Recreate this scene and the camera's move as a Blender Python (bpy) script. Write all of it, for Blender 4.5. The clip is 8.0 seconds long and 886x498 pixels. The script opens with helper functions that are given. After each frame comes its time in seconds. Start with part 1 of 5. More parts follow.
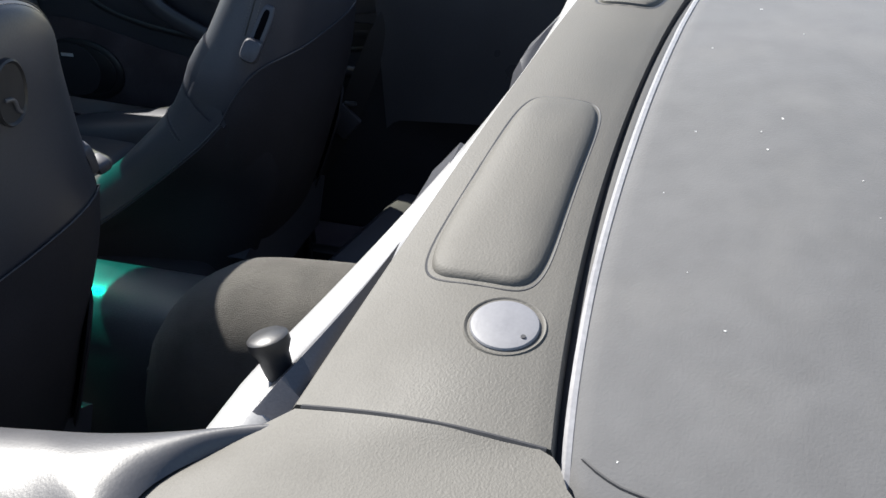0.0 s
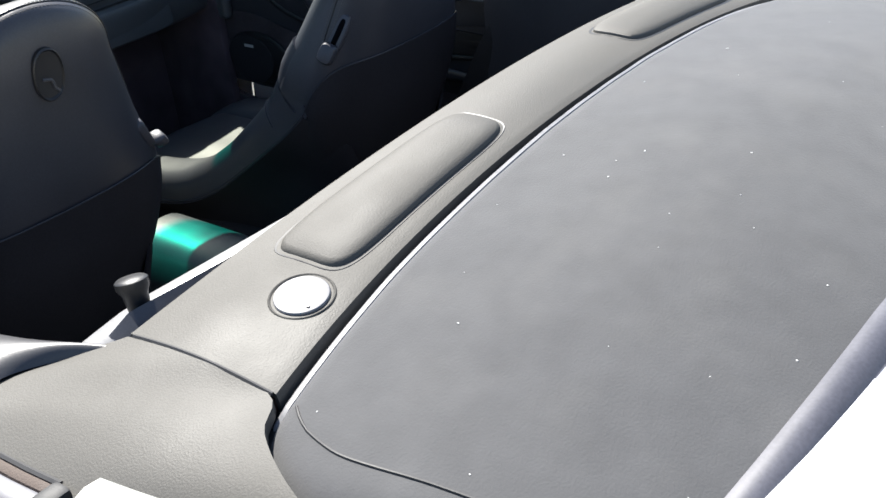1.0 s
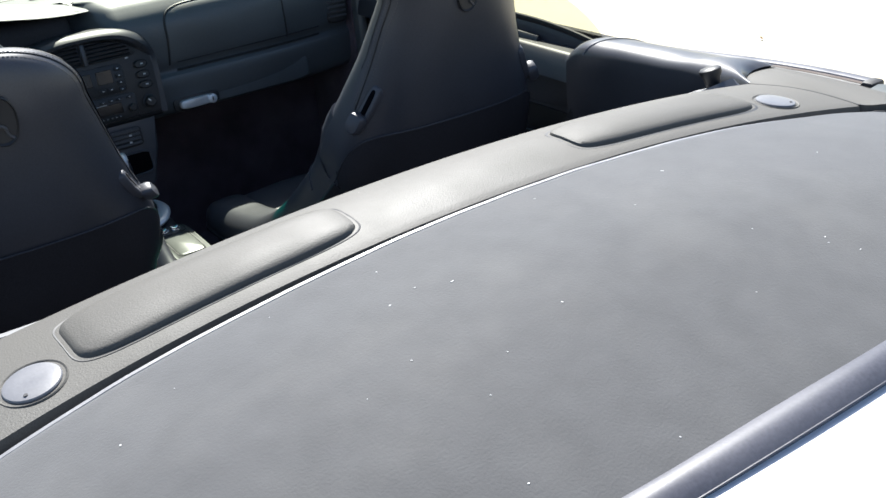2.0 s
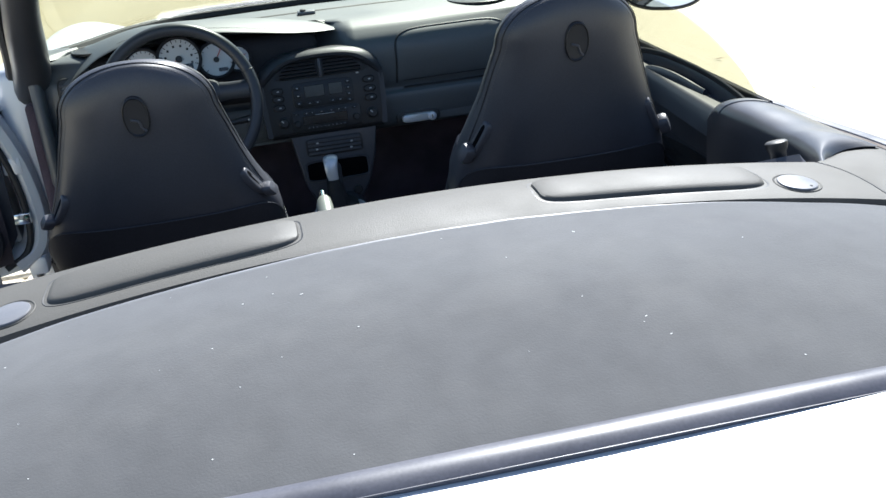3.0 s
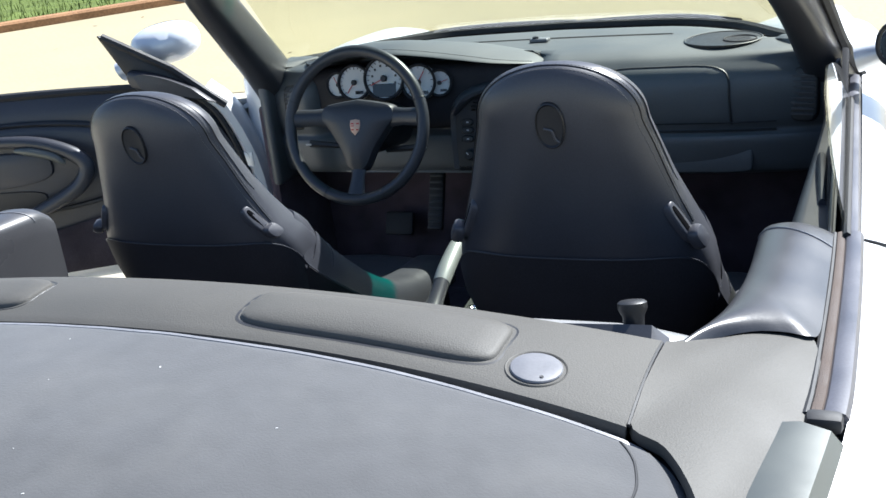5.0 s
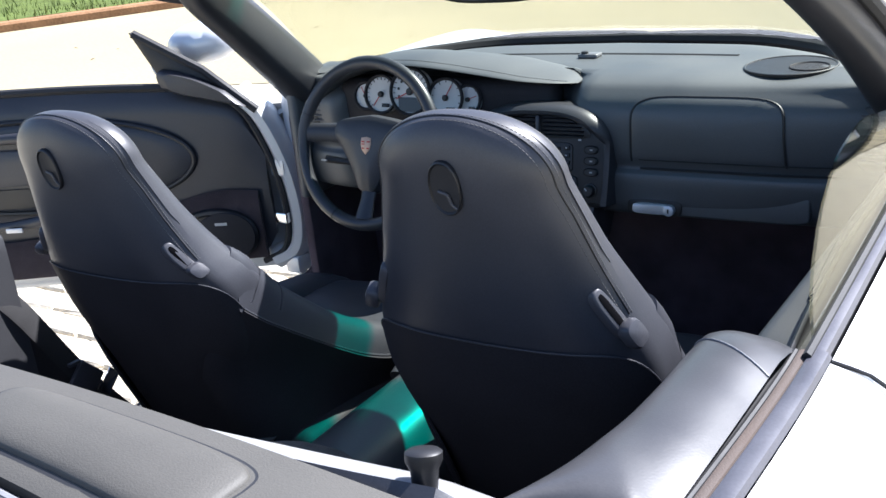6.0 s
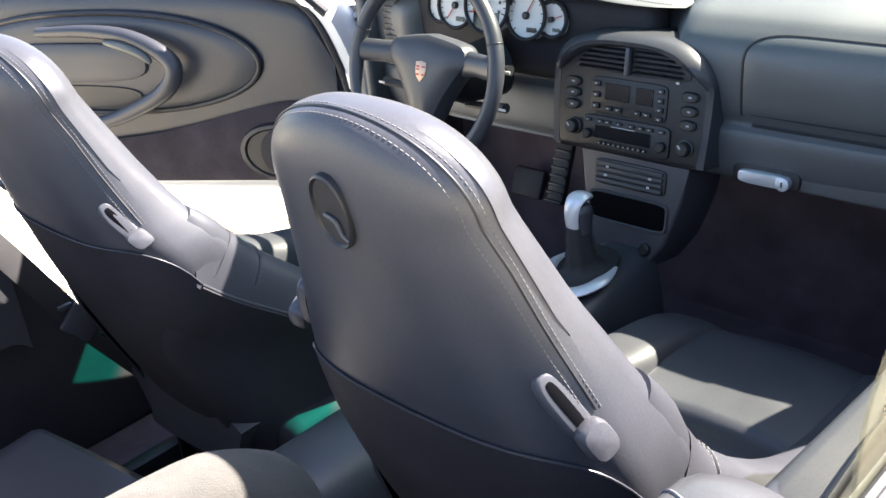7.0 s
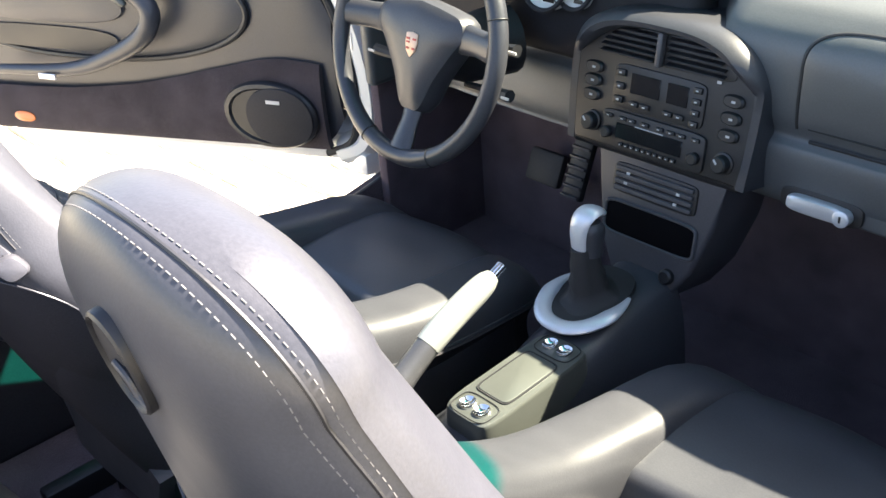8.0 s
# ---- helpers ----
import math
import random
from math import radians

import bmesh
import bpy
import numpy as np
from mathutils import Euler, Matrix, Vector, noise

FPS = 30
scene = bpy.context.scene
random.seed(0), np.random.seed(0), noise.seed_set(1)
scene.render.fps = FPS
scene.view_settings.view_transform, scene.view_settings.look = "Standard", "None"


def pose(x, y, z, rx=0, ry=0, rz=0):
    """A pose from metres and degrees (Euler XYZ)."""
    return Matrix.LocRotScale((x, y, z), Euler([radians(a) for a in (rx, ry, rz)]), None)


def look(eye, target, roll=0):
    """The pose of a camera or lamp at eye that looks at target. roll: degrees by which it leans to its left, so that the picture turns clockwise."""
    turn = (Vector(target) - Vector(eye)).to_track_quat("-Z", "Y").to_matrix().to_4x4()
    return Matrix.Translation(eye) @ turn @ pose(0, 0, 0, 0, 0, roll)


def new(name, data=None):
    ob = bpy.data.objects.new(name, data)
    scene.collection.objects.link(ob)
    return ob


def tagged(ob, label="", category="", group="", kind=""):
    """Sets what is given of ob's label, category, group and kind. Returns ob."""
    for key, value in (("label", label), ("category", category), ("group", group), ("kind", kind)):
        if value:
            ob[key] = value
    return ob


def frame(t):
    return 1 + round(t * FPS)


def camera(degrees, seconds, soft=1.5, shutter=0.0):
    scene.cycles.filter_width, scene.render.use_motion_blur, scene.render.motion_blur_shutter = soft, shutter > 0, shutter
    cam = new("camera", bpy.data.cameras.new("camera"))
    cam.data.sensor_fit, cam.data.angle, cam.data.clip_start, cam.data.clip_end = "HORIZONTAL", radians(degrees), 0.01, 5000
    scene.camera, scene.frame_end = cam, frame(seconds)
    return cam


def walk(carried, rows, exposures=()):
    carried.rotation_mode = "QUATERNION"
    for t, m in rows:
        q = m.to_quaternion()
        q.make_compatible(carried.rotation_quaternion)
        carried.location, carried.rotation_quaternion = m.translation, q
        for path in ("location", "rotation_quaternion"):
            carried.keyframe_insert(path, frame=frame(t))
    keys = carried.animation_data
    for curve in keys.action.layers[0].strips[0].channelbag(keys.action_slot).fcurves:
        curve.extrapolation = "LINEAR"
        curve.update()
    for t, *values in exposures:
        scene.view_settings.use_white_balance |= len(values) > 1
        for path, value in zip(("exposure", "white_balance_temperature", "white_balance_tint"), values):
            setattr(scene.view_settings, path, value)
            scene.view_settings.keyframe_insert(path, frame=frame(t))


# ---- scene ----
cam = camera(47.0, 8.0)
PATH = [
    (0, (-1.091, -0.695, 1.38), (0.493, -0.067, 0.334), -3.6),
    (0.2, (-1.1, -0.76, 1.378), (0.501, -0.073, 0.395), -3.8),
    (0.5, (-1.076, -0.897, 1.407), (0.442, -0.094, 0.383), -2.9),
    (0.8, (-1.053, -1.013, 1.395), (0.331, -0.005, 0.362), -4.3),
    (1, (-1.02, -1.109, 1.416), (0.314, -0.005, 0.416), -5.8),
    (1.2, (-0.946, -1.177, 1.403), (0.365, -0.022, 0.429), -7.0),
    (2.3, (-0.472, -1.496, 1.385), (0.277, 0.155, 0.539), -5.8),
    (2.5, (-0.382, -1.611, 1.421), (0.202, 0.111, 0.588), -6.7),
    (3, (-0.179, -1.66, 1.402), (0.134, 0.162, 0.639), -5.8),
    (3.5, (0.081, -1.605, 1.395), (0.148, 0.246, 0.64), -5.7),
    (4, (0.377, -1.666, 1.416), (0.104, 0.197, 0.743), -7.4),
    (4.2, (0.479, -1.661, 1.416), (0.102, 0.179, 0.73), -6.4),
    (5.3, (0.897, -1.222, 1.385), (0.051, 0.456, 0.701), -6.6),
    (5.5, (0.972, -1.143, 1.399), (0.064, 0.498, 0.705), -6.2),
    (6, (1.008, -0.947, 1.382), (-0.035, 0.618, 0.701), -6.1),
    (6.5, (0.957, -0.717, 1.365), (-0.182, 0.735, 0.593), -5.2),
    (6.9, (0.984, -0.487, 1.351), (-0.295, 0.791, 0.494), -6.0),
    (7, (0.99, -0.45, 1.366), (-0.31, 0.794, 0.494), -6.4),
    (7.5, (0.921, -0.274, 1.349), (-0.359, 0.96, 0.434), -5.0),
    (8, (0.831, -0.136, 1.349), (-0.497, 0.978, 0.35), -4.9),
]
EXPOSURES = [(0.0, 1.5, 6300, 10), (1.0, 1.5, 6250, 10), (2.5, 1.38, 5950, 9), (4.0, 1.38, 5700, 8), (5.5, 1.5, 5800, 11), (6.5, 2.2, 5650, 16), (7.0, 2.97, 6550, 15), (8.0, 3.15, 6900, 15)]
walk(cam, [(t, look(eye, target, roll)) for t, eye, target, roll in PATH], EXPOSURES)


# ---- light ----
SUN_FROM = Vector((0.44, 0.79, 1.0)).normalized()
world = bpy.data.worlds.new("sky")
scene.world = world
world.use_nodes = True
wn = world.node_tree.nodes
sky = wn.new("ShaderNodeTexSky")
sky.sky_type = "NISHITA"
sky.sun_disc = False
sky.sun_elevation = math.asin(SUN_FROM.z)
sky.sun_rotation = math.atan2(SUN_FROM.x, SUN_FROM.y)
sky.air_density, sky.dust_density = 1.0, 1.2
wn["Background"].inputs["Strength"].default_value = 0.072
world.node_tree.links.new(sky.outputs[0], wn["Background"].inputs["Color"])
sun_data = bpy.data.lights.new("sun", "SUN")
sun_data.energy, sun_data.angle, sun_data.color = 5.0, radians(0.55), (1.0, 0.95, 0.86)
sun = new("sun", sun_data)
sun.matrix_world = look(SUN_FROM * 30, (0, 0, 0))


# ---- materials ----
def material(name, color, rough=0.5, metal=0.0, vary=0.12, scale=6.0, grain=60.0, bump=0.15, depth=0.002, sheen=0.0,
             coat=0.0, spec=0.5, tone=None, rvary=0.08):
    """A surface with colour that drifts at two scales, uneven gloss and fine relief, in metres."""
    m = bpy.data.materials.new(name)
    m.use_nodes = True
    nt = m.node_tree
    n, ln = nt.nodes, nt.links
    b = n["Principled BSDF"]
    b.inputs["Metallic"].default_value = metal
    b.inputs["Specular IOR Level"].default_value = spec
    b.inputs["Sheen Weight"].default_value = sheen
    b.inputs["Sheen Roughness"].default_value = 0.4
    b.inputs["Coat Weight"].default_value = coat
    b.inputs["Coat Roughness"].default_value = 0.06
    tc = n.new("ShaderNodeTexCoord")
    big, small = n.new("ShaderNodeTexNoise"), n.new("ShaderNodeTexNoise")
    big.inputs["Scale"].default_value, big.inputs["Detail"].default_value = scale, 4
    small.inputs["Scale"].default_value, small.inputs["Detail"].default_value = grain, 3
    for t in (big, small):
        ln.new(tc.outputs["Object"], t.inputs["Vector"])
    add = n.new("ShaderNodeMath")
    add.operation = "ADD"
    ln.new(big.outputs["Fac"], add.inputs[0])
    ln.new(small.outputs["Fac"], add.inputs[1])
    ramp = n.new("ShaderNodeMapRange")
    ramp.inputs[1].default_value, ramp.inputs[2].default_value = 0.7, 1.3
    ln.new(add.outputs[0], ramp.inputs[0])
    mix = n.new("ShaderNodeMix")
    mix.data_type = "RGBA"
    hi = tone if tone else [min(1, c * (1 + vary)) for c in color]
    mix.inputs[6].default_value = (*[c * (1 - vary) for c in color], 1)
    mix.inputs[7].default_value = (*hi, 1)
    ln.new(ramp.outputs[0], mix.inputs[0])
    ln.new(mix.outputs[2], b.inputs["Base Color"])
    rr = n.new("ShaderNodeMapRange")
    rr.inputs[1].default_value, rr.inputs[2].default_value = 0.3, 0.7
    rr.inputs[3].default_value, rr.inputs[4].default_value = max(0.02, rough - rvary), min(1, rough + rvary)
    ln.new(big.outputs["Fac"], rr.inputs[0])
    ln.new(rr.outputs[0], b.inputs["Roughness"])
    if bump:
        bp = n.new("ShaderNodeBump")
        bp.inputs["Strength"].default_value, bp.inputs["Distance"].default_value = bump, depth
        ln.new(small.outputs["Fac"], bp.inputs["Height"])
        ln.new(bp.outputs[0], b.inputs["Normal"])
    return m


def glass_material(name, tint, rough=0.0, band=None, edge=(4.0, 0.5)):
    m = bpy.data.materials.new(name)
    m.use_nodes = True
    n, ln = m.node_tree.nodes, m.node_tree.links
    n.remove(n["Principled BSDF"])
    clear, gloss, mix, rim = (n.new("ShaderNodeBsdfTransparent"), n.new("ShaderNodeBsdfGlossy"), n.new("ShaderNodeMixShader"),
                              n.new("ShaderNodeLayerWeight"))
    clear.inputs["Color"].default_value = (*tint, 1)
    gloss.inputs["Roughness"].default_value = rough
    power, scale = n.new("ShaderNodeMath"), n.new("ShaderNodeMath")
    power.operation, scale.operation = "POWER", "MULTIPLY_ADD"
    power.inputs[1].default_value = edge[0]
    scale.inputs[1].default_value, scale.inputs[2].default_value = edge[1], 0.03
    ln.new(rim.outputs["Facing"], power.inputs[0])
    ln.new(power.outputs[0], scale.inputs[0])
    ln.new(scale.outputs[0], mix.inputs[0])
    if band:
        tc, sep, low, col = (n.new("ShaderNodeTexCoord"), n.new("ShaderNodeSeparateXYZ"), n.new("ShaderNodeMapRange"), n.new("ShaderNodeMix"))
        col.data_type = "RGBA"
        low.inputs[1].default_value, low.inputs[2].default_value = band[0], band[1]
        col.inputs[6].default_value, col.inputs[7].default_value = (*tint, 1), (*band[2], 1)
        ln.new(tc.outputs["Object"], sep.inputs[0])
        ln.new(sep.outputs["Z"], low.inputs[0])
        ln.new(low.outputs[0], col.inputs[0])
        ln.new(col.outputs[2], clear.inputs["Color"])
    ln.new(clear.outputs[0], mix.inputs[1])
    ln.new(gloss.outputs[0], mix.inputs[2])
    ln.new(mix.outputs[0], n["Material Output"].inputs["Surface"])
    return m


LEATHER = material("black_leather", (0.036, 0.037, 0.044), 0.38, vary=0.2, scale=5, grain=420, bump=0.10, depth=0.0012, spec=0.5)
DASH_SKIN = material("dashboard_leather", (0.062, 0.068, 0.074), 0.52, vary=0.15, scale=5, grain=420, bump=0.10, depth=0.0012, spec=0.95)
LEATHER_SEAT = material("seat_leather", (0.046, 0.047, 0.055), 0.42, vary=0.15, scale=7, grain=420, bump=0.10, depth=0.0012, spec=0.5)
COVER = material("weathered_cover_vinyl", (0.072, 0.068, 0.060), 0.62, vary=0.12, scale=6, grain=520, bump=0.35, depth=0.001, spec=0.4)
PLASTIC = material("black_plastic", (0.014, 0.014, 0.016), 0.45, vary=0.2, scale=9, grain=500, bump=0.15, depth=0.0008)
SHELL = material("seat_back_shell", (0.030, 0.029, 0.033), 0.6, vary=0.2, scale=9, grain=400, bump=0.2, depth=0.0008, spec=0.15)
TRIM = material("shoulder_leather", (0.052, 0.052, 0.056), 0.34, vary=0.12, scale=7, grain=420, bump=0.10, depth=0.001)
GREY_PLASTIC = material("grey_plastic", (0.058, 0.058, 0.066), 0.42, vary=0.15, scale=9, grain=400, bump=0.1, depth=0.0008)
RUBBER = material("black_rubber", (0.016, 0.016, 0.018), 0.62, vary=0.25, scale=12, grain=200, bump=0.1)
SEAL = material("weathered_seal", (0.07, 0.07, 0.085), 0.40, vary=0.2, scale=10, grain=300, bump=0.1, depth=0.0005)
SILVER = material("silver_paint", (0.68, 0.69, 0.70), 0.38, metal=0.25, vary=0.03, scale=2, grain=900, bump=0.03, depth=0.0003, coat=0.35, rvary=0.03)
ALU = material("brushed_aluminium", (0.66, 0.67, 0.70), 0.36, metal=0.45, vary=0.06, scale=14, grain=600, bump=0.05, depth=0.0004)
SATIN = material("satin_silver_paint", (0.090, 0.096, 0.088), 0.36, metal=0.25, vary=0.06, scale=10, grain=700, bump=0.05, depth=0.0004)
GRIP = material("pale_satin_grip", (0.36, 0.37, 0.35), 0.36, metal=0.35, vary=0.06, scale=10, grain=700, bump=0.05, depth=0.0004)
CHROME = material("chrome", (0.75, 0.76, 0.78), 0.12, metal=1.0, vary=0.03, bump=0)
CARPET = material("black_carpet", (0.105, 0.080, 0.094), 0.95, vary=0.4, scale=12, grain=700, bump=0.8, depth=0.003, sheen=0.1, spec=0.1)
DOOR_FELT = material("door_felt", (0.056, 0.046, 0.052), 0.95, vary=0.4, scale=12, grain=700, bump=0.8, depth=0.003, sheen=0.1, spec=0.1)
CARPET_GREY = material("grey_carpet", (0.085, 0.08, 0.072), 0.95, vary=0.35, scale=14, grain=650, bump=0.9, depth=0.004, sheen=0.2, spec=0.1)
TEAL = material("tunnel_vinyl", (0.055, 0.058, 0.064), 0.36, vary=0.15, scale=8, grain=350, bump=0.2, depth=0.001)
DIAL = material("white_dial", (0.62, 0.62, 0.62), 0.5, vary=0.02, bump=0)
INK = material("dial_ink", (0.02, 0.02, 0.022), 0.5, vary=0.05, bump=0)
RED = material("red_paint", (0.45, 0.03, 0.025), 0.4, vary=0.05, bump=0)
GOLD = material("gold_enamel", (0.58, 0.38, 0.27), 0.35, metal=0.3, vary=0.1, grain=900, bump=0.1, depth=0.0005)
WHITE_MARK = material("white_marking", (0.5, 0.5, 0.5), 0.5, vary=0.02, bump=0)
THREAD = material("grey_thread", (0.11, 0.107, 0.105), 0.8, vary=0.15, bump=0)
LINT = material("white_lint", (0.45, 0.45, 0.44), 0.9, vary=0.1, bump=0)
SCREEN = material("dark_display", (0.008, 0.008, 0.010), 0.15, vary=0.1, bump=0)
CAP = material("pale_grey_cap", (0.15, 0.15, 0.16), 0.4, vary=0.08, scale=30, grain=300, bump=0.05)
ORANGE = material("orange_reflector", (0.6, 0.17, 0.05), 0.2, vary=0.15, grain=300, bump=0.3)
PIPING = material("pale_piping", (0.20, 0.20, 0.21), 0.45, vary=0.15, scale=20, grain=200, bump=0.1)
TAN = material("brown_felt", (0.075, 0.055, 0.045), 0.8, vary=0.15, scale=20, grain=500, bump=0.4)
WEBBING = material("belt_webbing", (0.020, 0.019, 0.020), 0.7, vary=0.2, scale=30, grain=700, bump=0.5, depth=0.001)
GLASS = glass_material("tinted_glass", (0.84, 0.84, 0.76), edge=(6.0, 1.0))
SHIELD = glass_material("windscreen_glass", (0.91, 0.925, 0.86), band=(1.186, 1.196, (0.06, 0.80, 0.68)))
LENS = glass_material("clear_lens", (0.94, 0.95, 0.95))
MIRROR = material("mirror_glass", (0.55, 0.58, 0.62), 0.03, metal=1.0, vary=0.01, bump=0, rvary=0.0)
TYRE = material("tyre_rubber", (0.018, 0.018, 0.018), 0.8, vary=0.2, bump=0.2)
SAND = material("pale_concrete_paving", (0.52, 0.47, 0.35), 0.9, vary=0.10, scale=0.5, grain=30, bump=0.4, depth=0.006, spec=0.2)
ROAD = material("sandy_road", (0.33, 0.285, 0.18), 0.92, vary=0.10, scale=0.4, grain=25, bump=0.4, depth=0.006, spec=0.2)
STONE = material("paving_stone", (0.50, 0.45, 0.36), 0.88, vary=0.22, scale=5, grain=60, bump=0.5, depth=0.006, spec=0.2)
GRASS = material("dry_grass", (0.10, 0.13, 0.035), 0.9, vary=0.4, scale=3, grain=40, bump=0.6, depth=0.02, spec=0.1)
EARTH = material("red_brown_kerb", (0.30, 0.17, 0.09), 0.9, vary=0.25, scale=3, grain=30, bump=0.5, depth=0.01, spec=0.1)
# Paler than the seat leather: sun glare along the ledge put into its colour
LEDGE = material("glare_pale_leather", (0.27, 0.27, 0.272), 0.33, vary=0.12, scale=8, grain=420, bump=0.1, depth=0.001)
VOID = material("dark_recess", (0.003, 0.003, 0.004), 0.9, vary=0.1, bump=0, spec=0.05)
LEAF = material("dry_leaf", (0.12, 0.07, 0.03), 0.8, vary=0.4, bump=0)


def fabric_material():
    """Faded black roof cloth: woven relief, pale chalky patches and scuffs."""
    m = material("roof_fabric", (0.080, 0.080, 0.082), 0.85, vary=0.10, scale=3.0, grain=30, bump=0, spec=0.25, sheen=0.25)
    n, ln = m.node_tree.nodes, m.node_tree.links
    tc = n.new("ShaderNodeTexCoord")
    mul = n.new("ShaderNodeTexNoise")
    mul.inputs["Scale"].default_value, mul.inputs["Detail"].default_value = 420, 4
    ln.new(tc.outputs["Object"], mul.inputs["Vector"])
    bp = n.new("ShaderNodeBump")
    bp.inputs["Strength"].default_value, bp.inputs["Distance"].default_value = 0.35, 0.001
    ln.new(mul.outputs[0], bp.inputs["Height"])
    ln.new(bp.outputs[0], n["Principled BSDF"].inputs["Normal"])
    patch = n.new("ShaderNodeTexNoise")
    patch.inputs["Scale"].default_value, patch.inputs["Detail"].default_value = 11.0, 6
    ln.new(tc.outputs["Object"], patch.inputs["Vector"])
    lift = n.new("ShaderNodeMapRange")
    lift.inputs[1].default_value, lift.inputs[2].default_value = 0.50, 0.72
    lift.inputs[3].default_value, lift.inputs[4].default_value = 0.0, 0.15
    ln.new(patch.outputs["Fac"], lift.inputs[0])
    mix = n.new("ShaderNodeMix")
    mix.data_type = "RGBA"
    mix.inputs[7].default_value = (0.155, 0.150, 0.142, 1)
    b = n["Principled BSDF"]
    ln.new(b.inputs["Base Color"].links[0].from_socket, mix.inputs[6])
    ln.new(lift.outputs[0], mix.inputs[0])
    ln.new(mix.outputs[2], b.inputs["Base Color"])
    return m


FABRIC = fabric_material()


# ---- mesh tools ----
def part(name, bm, mat, parent=None, label="", sharp=38):
    """One bmesh as one mesh object under a thing or a part."""
    bmesh.ops.recalc_face_normals(bm, faces=bm.faces)
    me = bpy.data.meshes.new(name)
    for f in bm.faces:
        f.smooth = True
    bm.to_mesh(me)
    bm.free()
    me.materials.append(mat)
    me.set_sharp_from_angle(angle=radians(sharp))
    ob = new(name, me)
    if parent:
        ob.parent = parent
    if label:
        ob["label"] = label
    return ob


def thing(name, label, category, group="", kind=""):
    return tagged(new(name), label, category, group, kind)


def again(ob, shift, parent, sag):
    """The same part with its pieces once more, moved by shift and raised by sag(z) at each height."""
    def dup(o, par, mv):
        c = o.copy()
        c.data = o.data.copy()
        for v in c.data.vertices:
            v.co.z += sag(v.co.z)
        scene.collection.objects.link(c)
        c.parent = par
        c.matrix_parent_inverse = Matrix()
        c.location = o.location + Vector(mv)
        for k in list(o.children):
            dup(k, c, (0, 0, 0))
        return c
    return dup(ob, parent, shift)


def spline(pts, n):
    """n points along a smooth curve through pts (any dimension)."""
    p = [np.array(q, float) for q in pts]
    p = [2 * p[0] - p[1]] + p + [2 * p[-1] - p[-2]]
    m = len(p) - 3
    out = []
    for i in range(n):
        s = i / (n - 1) * m
        k = min(int(s), m - 1)
        t = s - k
        a, b, c, d = p[k:k + 4]
        out.append(0.5 * (2 * b + (c - a) * t + (2 * a - 5 * b + 4 * c - d) * t * t + (3 * b - a - 3 * c + d) * t ** 3))
    return out


def curve(keys):
    """A function y(x) through keys of (x, y), smooth and without overshoot."""
    xs, ys = [k[0] for k in keys], [k[1] for k in keys]

    def f(x):
        x = min(max(x, xs[0]), xs[-1])
        i = max(0, min(len(xs) - 2, int(np.searchsorted(xs, x)) - 1))
        h = xs[i + 1] - xs[i]
        t = (x - xs[i]) / h

        def slope(j):
            if j == 0 or j == len(xs) - 1:
                return 0.0 if len(xs) > 2 and False else (ys[min(j + 1, len(xs) - 1)] - ys[max(j - 1, 0)]) / (xs[min(j + 1, len(xs) - 1)] - xs[max(j - 1, 0)])
            l, r = (ys[j] - ys[j - 1]) / (xs[j] - xs[j - 1]), (ys[j + 1] - ys[j]) / (xs[j + 1] - xs[j])
            return 0.0 if l * r <= 0 else 2 * l * r / (l + r)
        a, b = slope(i) * h, slope(i + 1) * h
        return ((2 * t ** 3 - 3 * t * t + 1) * ys[i] + (t ** 3 - 2 * t * t + t) * a + (-2 * t ** 3 + 3 * t * t) * ys[i + 1] + (t ** 3 - t * t) * b)
    return f


def loft(rings, closed=True, caps=True, bm=None):
    bm = bm or bmesh.new()
    vs = [[bm.verts.new(tuple(p)) for p in r] for r in rings]
    n = len(vs[0])
    for a, b in zip(vs, vs[1:]):
        for i in range(n if closed else n - 1):
            j = (i + 1) % n
            bm.faces.new((a[i], a[j], b[j], b[i]))
    if caps and closed:
        bm.faces.new(vs[0][::-1])
        bm.faces.new(vs[-1])
    return bm


def tube(pts, r, seg=10, closed=False, flat=1.0, bm=None, up=None):
    """A round or flattened bar along pts; r may be one radius for each point."""
    P = [Vector(tuple(p)) for p in pts]
    n = len(P)
    rs = r if hasattr(r, "__len__") else [r] * n
    rings, side = [], None
    for i in range(n):
        t = (P[(i + 1) % n] - P[i - 1]) if closed else (P[min(i + 1, n - 1)] - P[max(i - 1, 0)])
        t.normalize()
        if up is not None:
            side = Vector(up).cross(t).normalized()
        elif side is None:
            side = t.orthogonal().normalized()
        else:
            side = (side - t * side.dot(t)).normalized()
        o = t.cross(side)
        rings.append([P[i] + rs[i] * (side * math.cos(2 * math.pi * k / seg) + flat * o * math.sin(2 * math.pi * k / seg)) for k in range(seg)])
    if closed:
        rings.append(rings[0])
        bm = loft(rings, True, False, bm)
        bmesh.ops.remove_doubles(bm, verts=bm.verts, dist=1e-6)
        return bm
    return loft(rings, True, True, bm)


